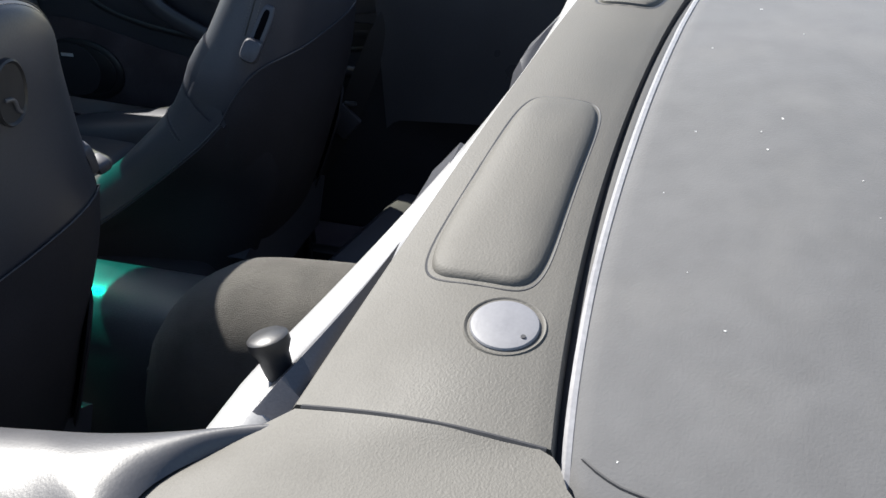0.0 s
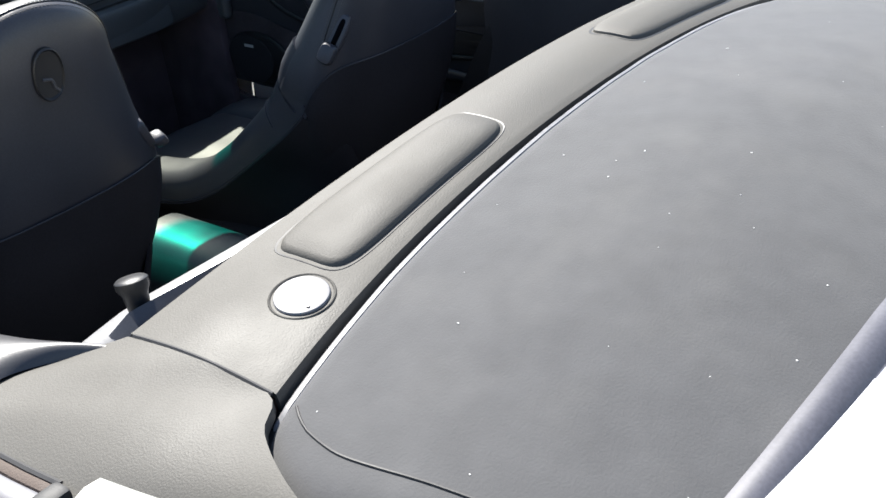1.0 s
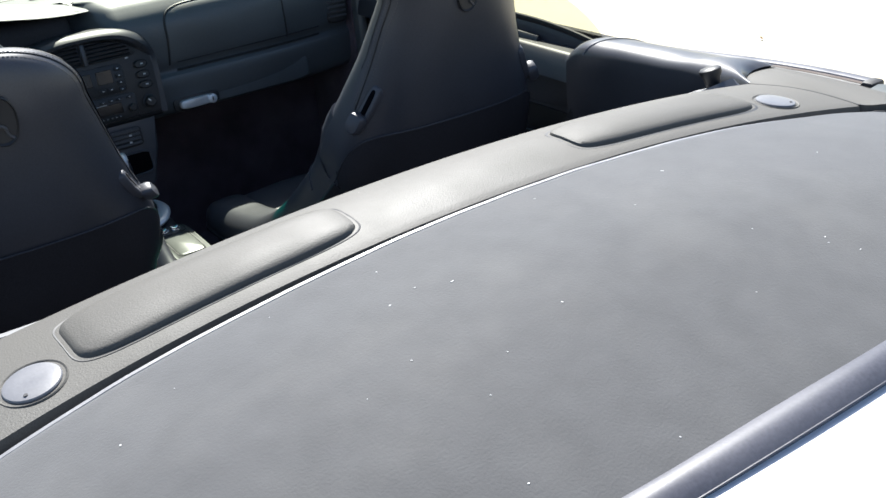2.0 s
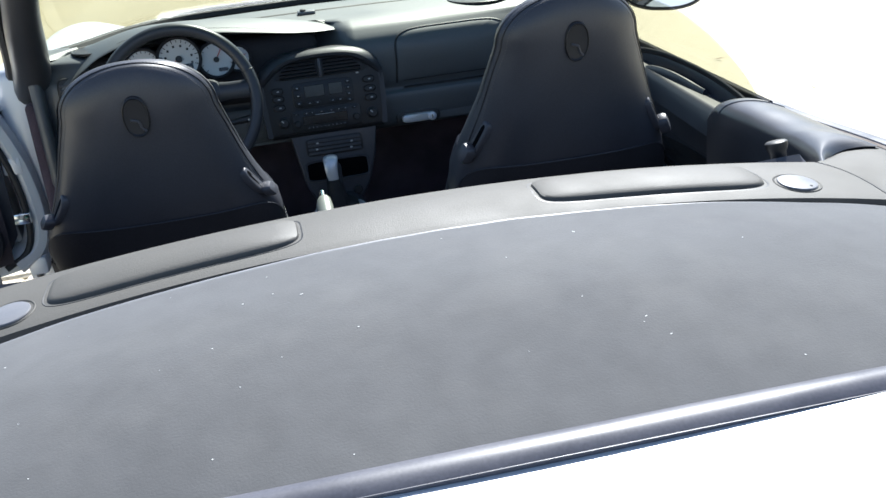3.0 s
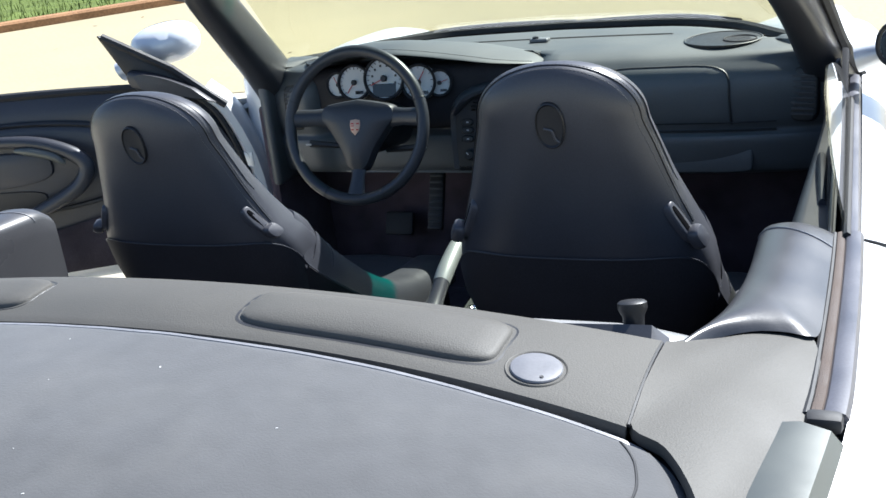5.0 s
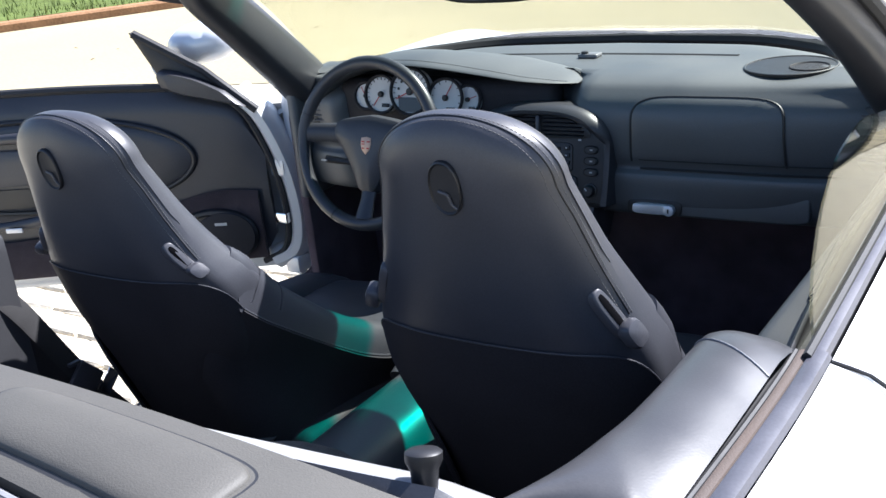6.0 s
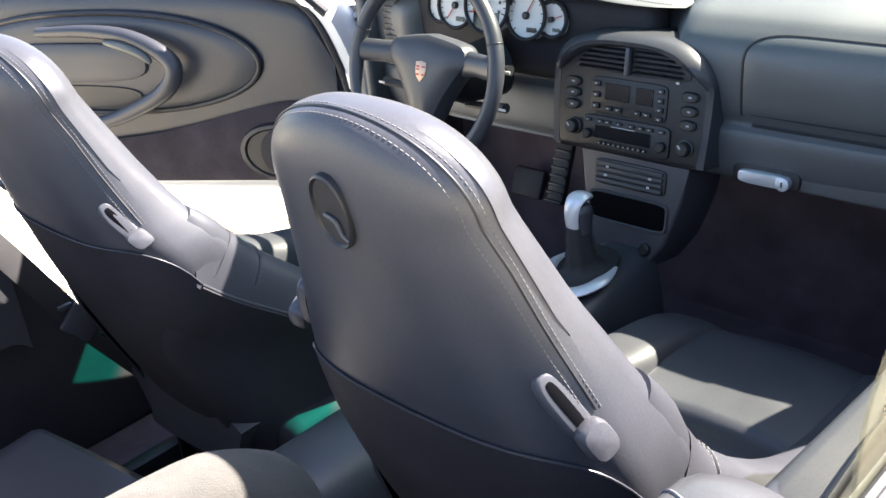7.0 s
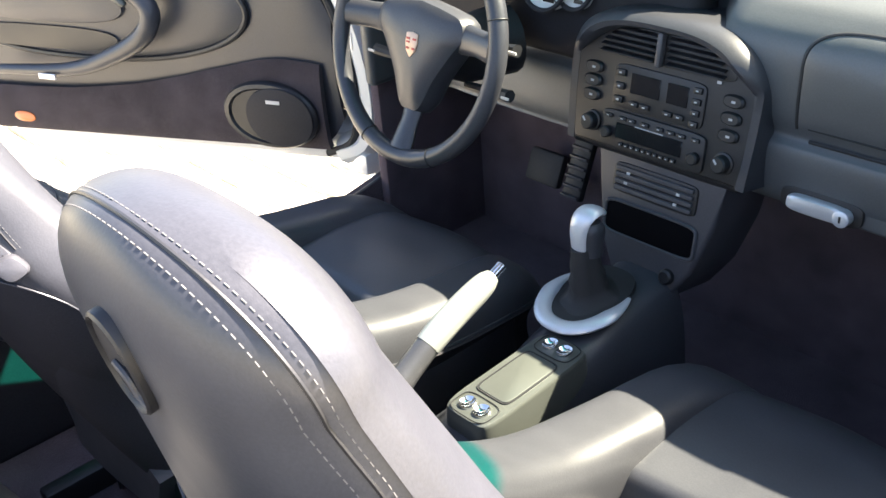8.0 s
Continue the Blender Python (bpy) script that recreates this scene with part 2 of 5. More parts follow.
def sheet(fn, nu, nv, thick=0.0, bm=None):
    """A surface fn(u, v) with u, v in 0..1, given thickness downwards along its normal."""
    bm = bm or bmesh.new()
    g = [[Vector(fn(i / nu, j / nv)) for j in range(nv + 1)] for i in range(nu + 1)]
    top = [[bm.verts.new(p) for p in row] for row in g]
    for i in range(nu):
        for j in range(nv):
            bm.faces.new((top[i][j], top[i + 1][j], top[i + 1][j + 1], top[i][j + 1]))
    if thick:
        low = []
        for i in range(nu + 1):
            row = []
            for j in range(nv + 1):
                du = g[min(i + 1, nu)][j] - g[max(i - 1, 0)][j]
                dv = g[i][min(j + 1, nv)] - g[i][max(j - 1, 0)]
                nrm = du.cross(dv)
                nrm = nrm.normalized() if nrm.length > 1e-12 else Vector((0, 0, 1))
                row.append(bm.verts.new(g[i][j] - nrm * thick))
            low.append(row)
        for i in range(nu):
            for j in range(nv):
                bm.faces.new((low[i][j + 1], low[i + 1][j + 1], low[i + 1][j], low[i][j]))
        rim = [(i, 0) for i in range(nu)] + [(nu, j) for j in range(nv)] + [(i, nv) for i in range(nu, 0, -1)] + [(0, j) for j in range(nv, 0, -1)]
        for (a, b), (c, d) in zip(rim, rim[1:] + rim[:1]):
            bm.faces.new((top[a][b], low[a][b], low[c][d], top[c][d]))
    return bm


def box(c, s, bevel=0.004, seg=2, m=None, bm=None):
    """A block with rounded edges; m turns it about its centre."""
    one = bmesh.new()
    bmesh.ops.create_cube(one, size=1)
    for v in one.verts:
        v.co = Vector((v.co.x * s[0], v.co.y * s[1], v.co.z * s[2]))
    if bevel:
        bmesh.ops.bevel(one, geom=list(one.edges), offset=min(bevel, min(s) * 0.45), segments=seg, profile=0.5, affect="EDGES")
    mm = Matrix.Translation(c) @ (m.to_4x4() if m else Matrix())
    bmesh.ops.transform(one, matrix=mm, verts=one.verts)
    if bm is None:
        return one
    me = bpy.data.meshes.new("tmp")
    one.to_mesh(me)
    one.free()
    bm.from_mesh(me)
    bpy.data.meshes.remove(me)
    return bm


def plate(outline, thick, m, bevel=0.003, seg=2):
    """A flat piece with a rounded rim: outline in local x, y, its face at local z = 0 looking to +z; m places it."""
    n = len(outline)
    cx, cy = sum(p[0] for p in outline) / n, sum(p[1] for p in outline) / n
    rings = []

    def inset(d):
        out = []
        for i in range(n):
            a, b, c = outline[i - 1], outline[i], outline[(i + 1) % n]
            t = Vector((c[0] - a[0], c[1] - a[1])).normalized()
            nn = Vector((-t.y, t.x))
            if nn.dot(Vector((cx - b[0], cy - b[1]))) < 0:
                nn = -nn
            out.append((b[0] + nn.x * d, b[1] + nn.y * d))
        return out
    rings.append([m @ Vector((x, y, -thick)) for x, y in outline])
    for k in range(seg + 1):
        a = k / seg * math.pi / 2
        rings.append([m @ Vector((x, y, -bevel + bevel * math.sin(a))) for x, y in inset(bevel * (1 - math.cos(a)))])
    return loft(rings)


def superellipse(a, b, p=2.0, n=40, c=(0, 0)):
    out = []
    for i in range(n):
        t = 2 * math.pi * i / n
        ct, st = math.cos(t), math.sin(t)
        out.append((c[0] + a * math.copysign(abs(ct) ** (2 / p), ct), c[1] + b * math.copysign(abs(st) ** (2 / p), st)))
    return out


def revolve(profile, m, seg=32):
    """A turned piece: profile of (radius, height) about local z, placed by m."""
    return loft([[m @ Vector((max(r, 1e-4) * math.cos(2 * math.pi * k / seg), max(r, 1e-4) * math.sin(2 * math.pi * k / seg), h)) for k in range(seg)]
                 for r, h in profile])


def facing(place, normal, up=(0, 0, 1)):
    """A frame at place: local z along normal, local y as near to up as it can be, local x to the right as seen from in front."""
    z = Vector(normal).normalized()
    x = Vector(up).cross(z).normalized()
    y = z.cross(x)
    return Matrix.Translation(place) @ Matrix((x, y, z)).transposed().to_4x4()


# ---- ground ----
def ground_sheet():
    def h(u, v):
        x, y = -60 + 140 * u, -60 + 140 * v
        return (x, y, 0.0)
    bm = sheet(h, 40, 40)
    far = [bm.verts.new(p) for p in ((-2500, -2500, -0.02), (2500, -2500, -0.02), (2500, 2500, -0.02), (-2500, 2500, -0.02))]
    bm.faces.new(far)
    return bm


ground = tagged(part("ground", ground_sheet(), SAND), "pale sandy concrete forecourt in bright sun", "ground", kind="structure")


def road_fn(u, v):
    x = -60 + 120 * u
    y = 4.9 + 0.25 * (x + 5.2)
    return (x, y + 90 * v, 0.006)


tagged(part("road", sheet(road_fn, 30, 20), ROAD), "sandy yellow road beyond the forecourt", "road", kind="structure")

# ---- the car ----
car = thing("car", "silver open two-door convertible with black leather interior, driver's door open", "car")

W_OUT = curve([(-2.0, 0.50), (-1.85, 0.70), (-1.4, 0.855), (-0.8, 0.890), (-0.2, 0.886), (0.5, 0.874), (1.1, 0.868), (1.7, 0.868), (2.15, 0.80), (2.4, 0.60)])
Z_BELT = curve([(-2.0, 0.52), (-1.85, 0.66), (-1.4, 0.82), (-0.9, 0.872), (-0.4, 0.868), (0.1, 0.842), (1.0, 0.852), (1.35, 0.878), (1.6, 0.888), (1.85, 0.880), (2.1, 0.825), (2.3, 0.68), (2.4, 0.52)])
X_BELT = curve([(-2.0, 0.42), (-1.85, 0.56), (-1.4, 0.68), (-0.9, 0.725), (-0.65, 0.760), (-0.4, 0.788), (0.1, 0.798), (1.0, 0.80), (1.35, 0.80), (1.6, 0.80), (1.9, 0.76), (2.15, 0.60), (2.4, 0.42)])
AXLES = (1.70, -0.65)


def z_low(y):
    z = 0.17
    for a in AXLES:
        d = 0.345 ** 2 - (y - a) ** 2
        if d > 0:
            z = max(z, 0.31 + math.sqrt(d))
    return z


def side_section(y, s):
    w, zb, xb, zl = W_OUT(y), Z_BELT(y), X_BELT(y), z_low(y)
    pts = [(xb, zb), (xb + (w - xb) * 0.55, zb - 0.018), (w - 0.008, zb - 0.07), (w, zb - 0.2), (w - 0.004, zb - 0.34), (w - 0.03, 0.30), (w - 0.07, 0.17)]
    prof = spline(pts, 15)
    out = []
    for x, z in prof:
        if z < zl:
            x, z = x, zl + (z - 0.17) * 0.02
        out.append((s * x, y, z))
    return out


def side_panel(s, y0, y1, n):
    rings = [side_section(y0 + (y1 - y0) * i / n, s) for i in range(n + 1)]
    return sheet(lambda u, v: rings[round(u * n)][round(v * 14)] if s < 0 else rings[round((1 - u) * n)][round(v * 14)], n, 14, 0.012)


part("rear_fender", side_panel(1, -2.0, 0.105, 46), SILVER, car, "silver painted rear wing")
part("rear_fender", side_panel(-1, -2.0, 0.105, 46), SILVER, car, "silver painted rear wing")
part("front_fender", side_panel(1, 1.085, 2.4, 30), SILVER, car, "silver painted front wing")
part("front_fender", side_panel(-1, 1.085, 2.4, 30), SILVER, car, "silver painted front wing")
for s in (1, -1):
    part("sill", tube([(s * 0.80, y, 0.20) for y in (0.08, 0.4, 0.8, 1.10)], 0.055, 12, flat=1.4), SILVER, car, "silver door sill")


def deck_fn(y0, y1, crown0, crown1):
    def f(u, v):
        y = y0 + (y1 - y0) * v
        xb = X_BELT(y) - 0.002
        x = xb * (2 * u - 1)
        y += 0.045 * (x / 0.6) ** 2 * (1 - v)
        return (x, y, Z_BELT(y) + (crown0 + (crown1 - crown0) * v) * (1 - abs(x / xb) ** 2.2))
    return f


part("engine_lid", sheet(deck_fn(-0.965, -2.0, 0.032, 0.03), 40, 24, 0.01), SILVER, car, "silver painted engine lid")


def hood_z(x, y):
    zb = Z_BELT(y)
    bulge = 0.062 * math.exp(-((abs(x) - 0.68) / 0.14) ** 2) * max(0, 1 - max(0, y - 1.8) / 0.6)
    return zb - 0.012 - 0.03 * (1 - (x / 0.8) ** 2) + bulge


def hood_fn(u, v):
    y = 1.30 + 1.1 * v
    xb = X_BELT(y) - 0.002
    x = xb * (2 * u - 1)
    y0 = y + (1 - v) * 0.28 * (1 - (x / 0.8) ** 4)
    return (x, y0, Z_BELT(y) if abs(2 * u - 1) > 0.999 else hood_z(x, y))


part("bonnet", sheet(hood_fn, 48, 24, 0.01), SILVER, car, "silver painted bonnet and wing tops")
for y0, nm in ((2.4, "front_bumper"), (-2.0, "rear_bumper")):
    d = 1 if y0 > 0 else -1
    part(nm, loft([[(x * k, y0 + d * (dy - 0.10 * (x / 0.65) ** 2), z) for x, z in
                    superellipse(0.62, 0.19, 3, 40, (0, 0.36))] for k, dy in ((1.0, -0.3), (1.02, -0.02), (0.97, 0.05), (0.8, 0.075))]), SILVER, car, "silver bumper")


def wheel(x, y, s):
    m = facing((x, y, 0.315), (s, 0, 0))
    tyre = part("wheel", revolve([(0.225, -0.19), (0.30, -0.20), (0.315, -0.17), (0.315, -0.04), (0.30, -0.01), (0.225, -0.015), (0.222, -0.1)], m, 40), TYRE, car, "black tyre on a silver wheel")
    part("rim", revolve([(0.222, -0.18), (0.224, -0.012), (0.205, -0.006), (0.2, -0.06), (0.06, -0.03), (0.05, -0.012), (0.0, -0.01)], m, 40), ALU, tyre)
    for k in range(5):
        a = 2 * math.pi * k / 5
        p0, p1 = m @ Vector((0.05 * math.cos(a), 0.05 * math.sin(a), -0.018)), m @ Vector((0.205 * math.cos(a), 0.205 * math.sin(a), -0.015))
        part("spoke", tube([p0, p0.lerp(p1, 0.5), p1], [0.026, 0.02, 0.03], 8, flat=0.6, up=(1, 0, 0)), ALU, tyre)


for ya in AXLES:
    for s in (1, -1):
        wheel(s * (W_OUT(ya) - 0.012), ya, s)

# floor pan, firewall and inner sides of the cabin
part("floor_pan", box((0, 0.1, 0.19), (1.52, 2.5, 0.05), 0.01), CARPET, car, "black carpeted floor")
part("firewall", box((0, 1.33, 0.52), (1.46, 0.06, 0.66), 0.02), CARPET, car, "black carpeted bulkhead")
part("rear_bulkhead", box((0, -0.62, 0.53), (1.34, 0.05, 0.66), 0.02), CARPET, car)
for s in (1, -1):
    part("footwell_side", box((s * 0.735, 1.18, 0.52), (0.03, 0.30, 0.66), 0.01), CARPET, car)
    rise = [(0.30, 0.20), (0.30, 0.315), (0.45, 0.325), (0.65, 0.342), (0.85, 0.368), (1.05, 0.405), (1.16, 0.45), (1.16, 0.20)]
    part("sill_lining", plate(rise, 0.03, Matrix(((0, 0, -s, s * 0.745), (1, 0, 0, 0), (0, 1, 0, 0), (0, 0, 0, 1))), 0.008, 2), CARPET, car, "black carpet up the inside of the sill")
    part("sill_strip", tube([(s * 0.752, y, z + 0.001) for y, z in spline(rise[1:7], 24)], 0.006, 8), GREY_PLASTIC, car)
    edge = spline([(0.06, 0.845), (0.095, 0.785), (0.115, 0.744), (0.135, 0.70), (0.165, 0.62), (0.23, 0.51), (0.29, 0.42), (0.34, 0.305), (0.37, 0.21)], 40)
    lin = [(-0.60, 0.21), (-0.60, 0.845)] + [(a, b) for a, b in edge]
    lining = part("rear_side_lining", plate(lin, 0.04, Matrix(((0, 0, -s, s * 0.716), (1, 0, 0, 0), (0, 1, 0, 0), (0, 0, 0, 1))), 0.012, 3), SHELL, car, "black side lining of the rear cabin")
    pad_out = [(-0.55, 0.50), (-0.55, 0.80), (-0.02, 0.80), (0.05, 0.70), (0.075, 0.62), (0.04, 0.55), (-0.05, 0.51)]
    part("arm_pad", plate(pad_out, 0.035, Matrix(((0, 0, -s, s * 0.690), (1, 0, 0, 0), (0, 1, 0, 0), (0, 0, 0, 1))), 0.014, 4), LEATHER_SEAT, lining, "black leather arm pad")
part("under_deck", box((0, -0.82, 0.80), (1.40, 0.36, 0.10), 0.02), RUBBER, car)


# ---- soft top cover behind the cabin ----
def band_z(x):
    return 0.955 - 0.056 * (x / 0.6) ** 2


def band_yf(x):
    return -0.404 + 0.025 * (x / 0.6) ** 2


def band_yr(x):
    return -0.524 - 0.025 * (x / 0.6) ** 2 - 0.016 * (x / 0.6) ** 4


def flap_top(x, t):
    """The flap's top between its front edge, t = 0, and its rear edge, t = 1."""
    yf, yr = band_yf(x), band_yr(x)
    return Vector((x, yf + (yr - yf) * t, band_z(x) + 0.007 * math.sin(math.pi * t) + (0.010 * (x / 0.6) ** 2 - 0.004) * t))


def band_fn(u, v):
    x = -0.598 + 1.196 * u
    if v < 0.25:
        a = 1 - v / 0.25
        p = flap_top(x, 0.0)
        return (x, p.y + 0.012 * a, p.z - 0.055 * a * a - 0.002)
    t = (v - 0.25) / 0.65
    if t <= 1:
        return tuple(flap_top(x, t))
    k = (v - 0.90) / 0.10
    p = flap_top(x, 1.0)
    return (x, p.y - 0.004 * k, p.z - 0.03 * k)


part("cover_flap", sheet(band_fn, 60, 40, 0.004), COVER, car, "grey-black leatherette flap across the cover's front")


def pad(s):
    """A padded panel sewn on the flap, rounded at its ends."""
    out = superellipse(1, 1, 5.5, 64)

    def ring(k, h):
        pts = []
        for a, b in out:
            x = s * (0.304 + 0.152 * a * k)
            t = 0.52 + 0.330 * b * k
            pts.append(flap_top(x, t) + Vector((0, 0, h)))
        return pts
    return loft([ring(1.0, -0.006), ring(1.0, 0.003), ring(0.985, 0.007), ring(0.95, 0.009), ring(0.8, 0.0112), ring(0.5, 0.013), ring(0.2, 0.0135)])


for s in (-1, 1):
    p = part("flap_pad", pad(s), COVER, car, "padded leatherette panel with a dark seam")
    rim = [flap_top(s * (0.304 + 0.1555 * a), 0.52 + 0.352 * b) + Vector((0, 0, 0.0012)) for a, b in superellipse(1, 1, 5.5, 64)]
    part("seam", tube(rim, 0.0034, 6, True), INK, p, "dark seam")
    t = (-0.506 - band_yf(0.498)) / (band_yr(0.498) - band_yf(0.498))
    c = flap_top(s * 0.498, t)
    nrm = (flap_top(0.498 * s + 0.03, t) - flap_top(0.498 * s - 0.03, t)).cross(flap_top(s * 0.498, t - 0.18) - flap_top(s * 0.498, t + 0.18))
    nrm = nrm if nrm.z > 0 else -nrm
    m = facing(c + Vector((0, 0, 0.0046)), nrm, (0, 1, 0))
    ring = part("snap_cap", revolve([(0.0320, -0.006), (0.0320, -0.0008), (0.0310, 0.0002), (0.0295, -0.0004), (0.0280, -0.0025), (0.0268, -0.004)], m, 40), COVER, car, "round grey plastic cap set in the flap")
    part("cap_face", revolve([(0.0266, -0.006), (0.0266, 0.0002), (0.0256, 0.0014), (0.021, 0.0022), (0.010, 0.0026), (0.0, 0.0027)], m, 40), CAP, ring, "pale grey cap")
    hm = m @ Matrix.Translation((0.010 * s, -0.017, 0.0018))
    part("cap_hole", revolve([(0.002, -0.002), (0.002, 0.0012), (0.0, 0.0012)], hm, 10), INK, ring)

# dark gap between flap and roof fabric
part("cover_gap", tube([(x, band_yr(x) - 0.018, band_z(x) - 0.022) for x in np.linspace(-0.66, 0.66, 40)], 0.022, 10, flat=0.8, up=(0, 0, 1)), RUBBER, car, "black rubber gap")


def fab_yf(x):
    return -0.5493 - 0.0117 * (x / 0.6) ** 2 - 0.0212 * (x / 0.6) ** 4


X_FAB = curve([(0, 0.632), (0.04, 0.648), (0.12, 0.664), (0.25, 0.673), (0.5, 0.664), (0.8, 0.652), (1.0, 0.644)])


def fab_fn(u, v):
    a = 2 * u - 1
    X = X_FAB(v)
    x = a * X
    y = fab_yf(x) * (1 - v) + (-0.950 + 0.045 * (x / 0.6) ** 2) * v
    z0, z1 = 0.958 - 0.0610 * (x / 0.6) ** 2, 0.917 - 0.035 * (x / 0.6) ** 2
    z = z0 + (z1 - z0) * v ** 2.2 + 0.013 * math.sin(math.pi * v)
    e = max(0.0, abs(a) - 0.955) / 0.045
    z -= 0.018 * e * e
    f = max(0.0, 0.03 - v) / 0.03
    z -= 0.010 * f * f
    z += 0.0022 * noise.noise(Vector((x * 5, y * 6, 0.3))) + 0.0008 * noise.noise(Vector((x * 18, y * 14, 1.3)))
    return (x, y, z)


roof = part("folded_roof", sheet(fab_fn, 110, 70, 0.006), FABRIC, car, "folded soft top of faded black fabric with lint")
part("piping", tube([Vector(fab_fn(u, 0.0)) + Vector((0, 0.003, 0.008)) for u in np.linspace(0, 1, 70)], 0.0048, 8), PIPING, roof, "pale grey edge piping")
for s in (1, -1):
    part("edge_piping", tube([Vector(fab_fn(0.5 + 0.5 * s, v)) + Vector((s * 0.004, 0, 0.002)) for v in np.linspace(0.02, 1, 40)], 0.006, 8), SEAL, roof)
    part("fabric_seam", tube([Vector(fab_fn(0.5 + s * 0.5 * k, v)) + Vector((0, 0, 0.0064)) for v, k in zip(np.linspace(0.0, 1, 40), np.linspace(0.93, 0.922, 40))], 0.0013, 6), RUBBER, roof)


def lint():
    bm = bmesh.new()
    rnd = random.Random(5)
    for _ in range(34):
        u, v = rnd.uniform(0.04, 0.96), rnd.uniform(0.05, 0.97)
        c = Vector(fab_fn(u, v))
        l = rnd.choice((0.0007, 0.0009, 0.0011, 0.0015))
        box(c + Vector((0, 0, 0.0062)), (l * rnd.uniform(0.8, 2.4), l, 0.0006), 0, 1, Matrix.Rotation(rnd.uniform(0, 3.1), 3, "Z"), bm)
    return bm


tagged(part("lint", lint(), LINT, roof, "white specks of lint"), kind="stuff")


def bar_fn(u, v):
    x = 0.735 * (2 * u - 1)
    y = -0.953 + 0.045 * (x / 0.6) ** 2 - 0.024 * v
    return (x, y, 0.912 - 0.035 * (x / 0.6) ** 2 + 0.004 * math.sin(math.pi * min(1, v * 1.2)) - 0.006 * v)


part("lid_trim", sheet(bar_fn, 50, 8, 0.012), SEAL, car, "dull blue-grey trim strip behind the folded roof")
part("lid_trim_joint", tube([Vector(bar_fn(u, 0.78)) + Vector((0, 0, 0.001)) for u in np.linspace(0, 1, 40)], 0.0022, 6), RUBBER, car)


# quarter panels beside the flap
def quarter(s):
    inner = spline([(0.603, -0.379), (0.602, -0.47), (0.601, -0.562), (0.636, -0.592), (0.664, -0.640), (0.686, -0.70)], 24)
    outer = spline([(0.655, -0.322), (0.690, -0.298), (0.724, -0.298), (0.750, -0.312), (0.758, -0.44), (0.722, -0.66)], 24)

    def f(u, v):
        a, b = inner[round(v * 23)], outer[round(v * 23)]
        x, y = a[0] + (b[0] - a[0]) * u, a[1] + (b[1] - a[1]) * u
        t = min(1.0, max(0.0, (a[1] - band_yf(0.60)) / (band_yr(0.60) - band_yf(0.60))))
        z = (flap_top(0.60, t).z + 0.004) * (1 - u) ** 2 + (band_z(0.60) - 0.002) * (1 - (1 - u) ** 2) + 0.008 * math.sin(math.pi * u) * math.sin(math.pi * min(1, v + 0.1)) - 0.014 * u - 0.010 * max(0, v - 0.4)
        return (s * x, y, z)
    g = (lambda u, v: f(1 - u, v)) if s < 0 else f
    q = part("quarter_cover", sheet(lambda u, v: g(u, 1 - v), 20, 23, 0.012), COVER, car, "grey leatherette quarter cover beside the flap")
    part("joint", tube([flap_top(s * 0.5995, t) + Vector((0, 0, 0.0028)) for t in np.linspace(0.02, 1, 12)], 0.0022, 6), RUBBER, q, "dark joint")
    edge = [Vector(f(1, v)) for v in np.linspace(0, 1, 24)]
    part("front_joint", tube([p + Vector((0, 0, -0.002)) for p in edge[:14]], 0.004, 6), RUBBER, q)
    # shiny leather roll that runs forward to the door
    inn = spline([(0.610, -0.380), (0.628, -0.335), (0.645, -0.275), (0.656, -0.215), (0.662, -0.15), (0.666, -0.06), (0.666, 0.03), (0.668, 0.108)], 36)
    out = spline([(0.614, -0.398), (0.646, -0.338), (0.684, -0.312), (0.718, -0.308), (0.744, -0.312), (0.754, -0.290), (0.757, -0.20), (0.760, -0.05), (0.762, 0.108)], 36)
    rings = []
    for i, (a, b) in enumerate(zip(inn, out)):
        t = i / 35
        zt = 0.893 + 0.004 * math.sin(math.pi * min(1, t * 1.6)) - 0.030 * max(0, t - 0.5) - 0.02 * max(0, (t - 0.93) / 0.07) ** 2
        ring = []
        for k in range(17):
            f = k / 16
            if f < 0.2:
                ring.append((s * (a[0] - 0.006), a[1], zt - 0.36 + 0.33 * f / 0.2))
            else:
                h = (f - 0.2) / 0.8
                w = 1 - math.cos(h * math.pi / 2)
                ring.append((s * (a[0] - 0.006 + (b[0] - a[0] + 0.006) * w ** 0.9), a[1] + (b[1] - a[1]) * w ** 0.9, zt - 0.03 + 0.036 * math.sin(h * math.pi * 0.72) ** 0.75 - 0.008 * h ** 4))
        rings.append(ring)
    r = part("shoulder_trim", loft(rings if s > 0 else [q[::-1] for q in rings], closed=False), TRIM, car, "smooth black leather shoulder trim in front of the quarter cover")
    part("trim_seam", tube([Vector(q) + Vector((0, -0.004, 0.0004)) for q in rings[32][4:]], 0.0016, 6), CAP, r)
    return q


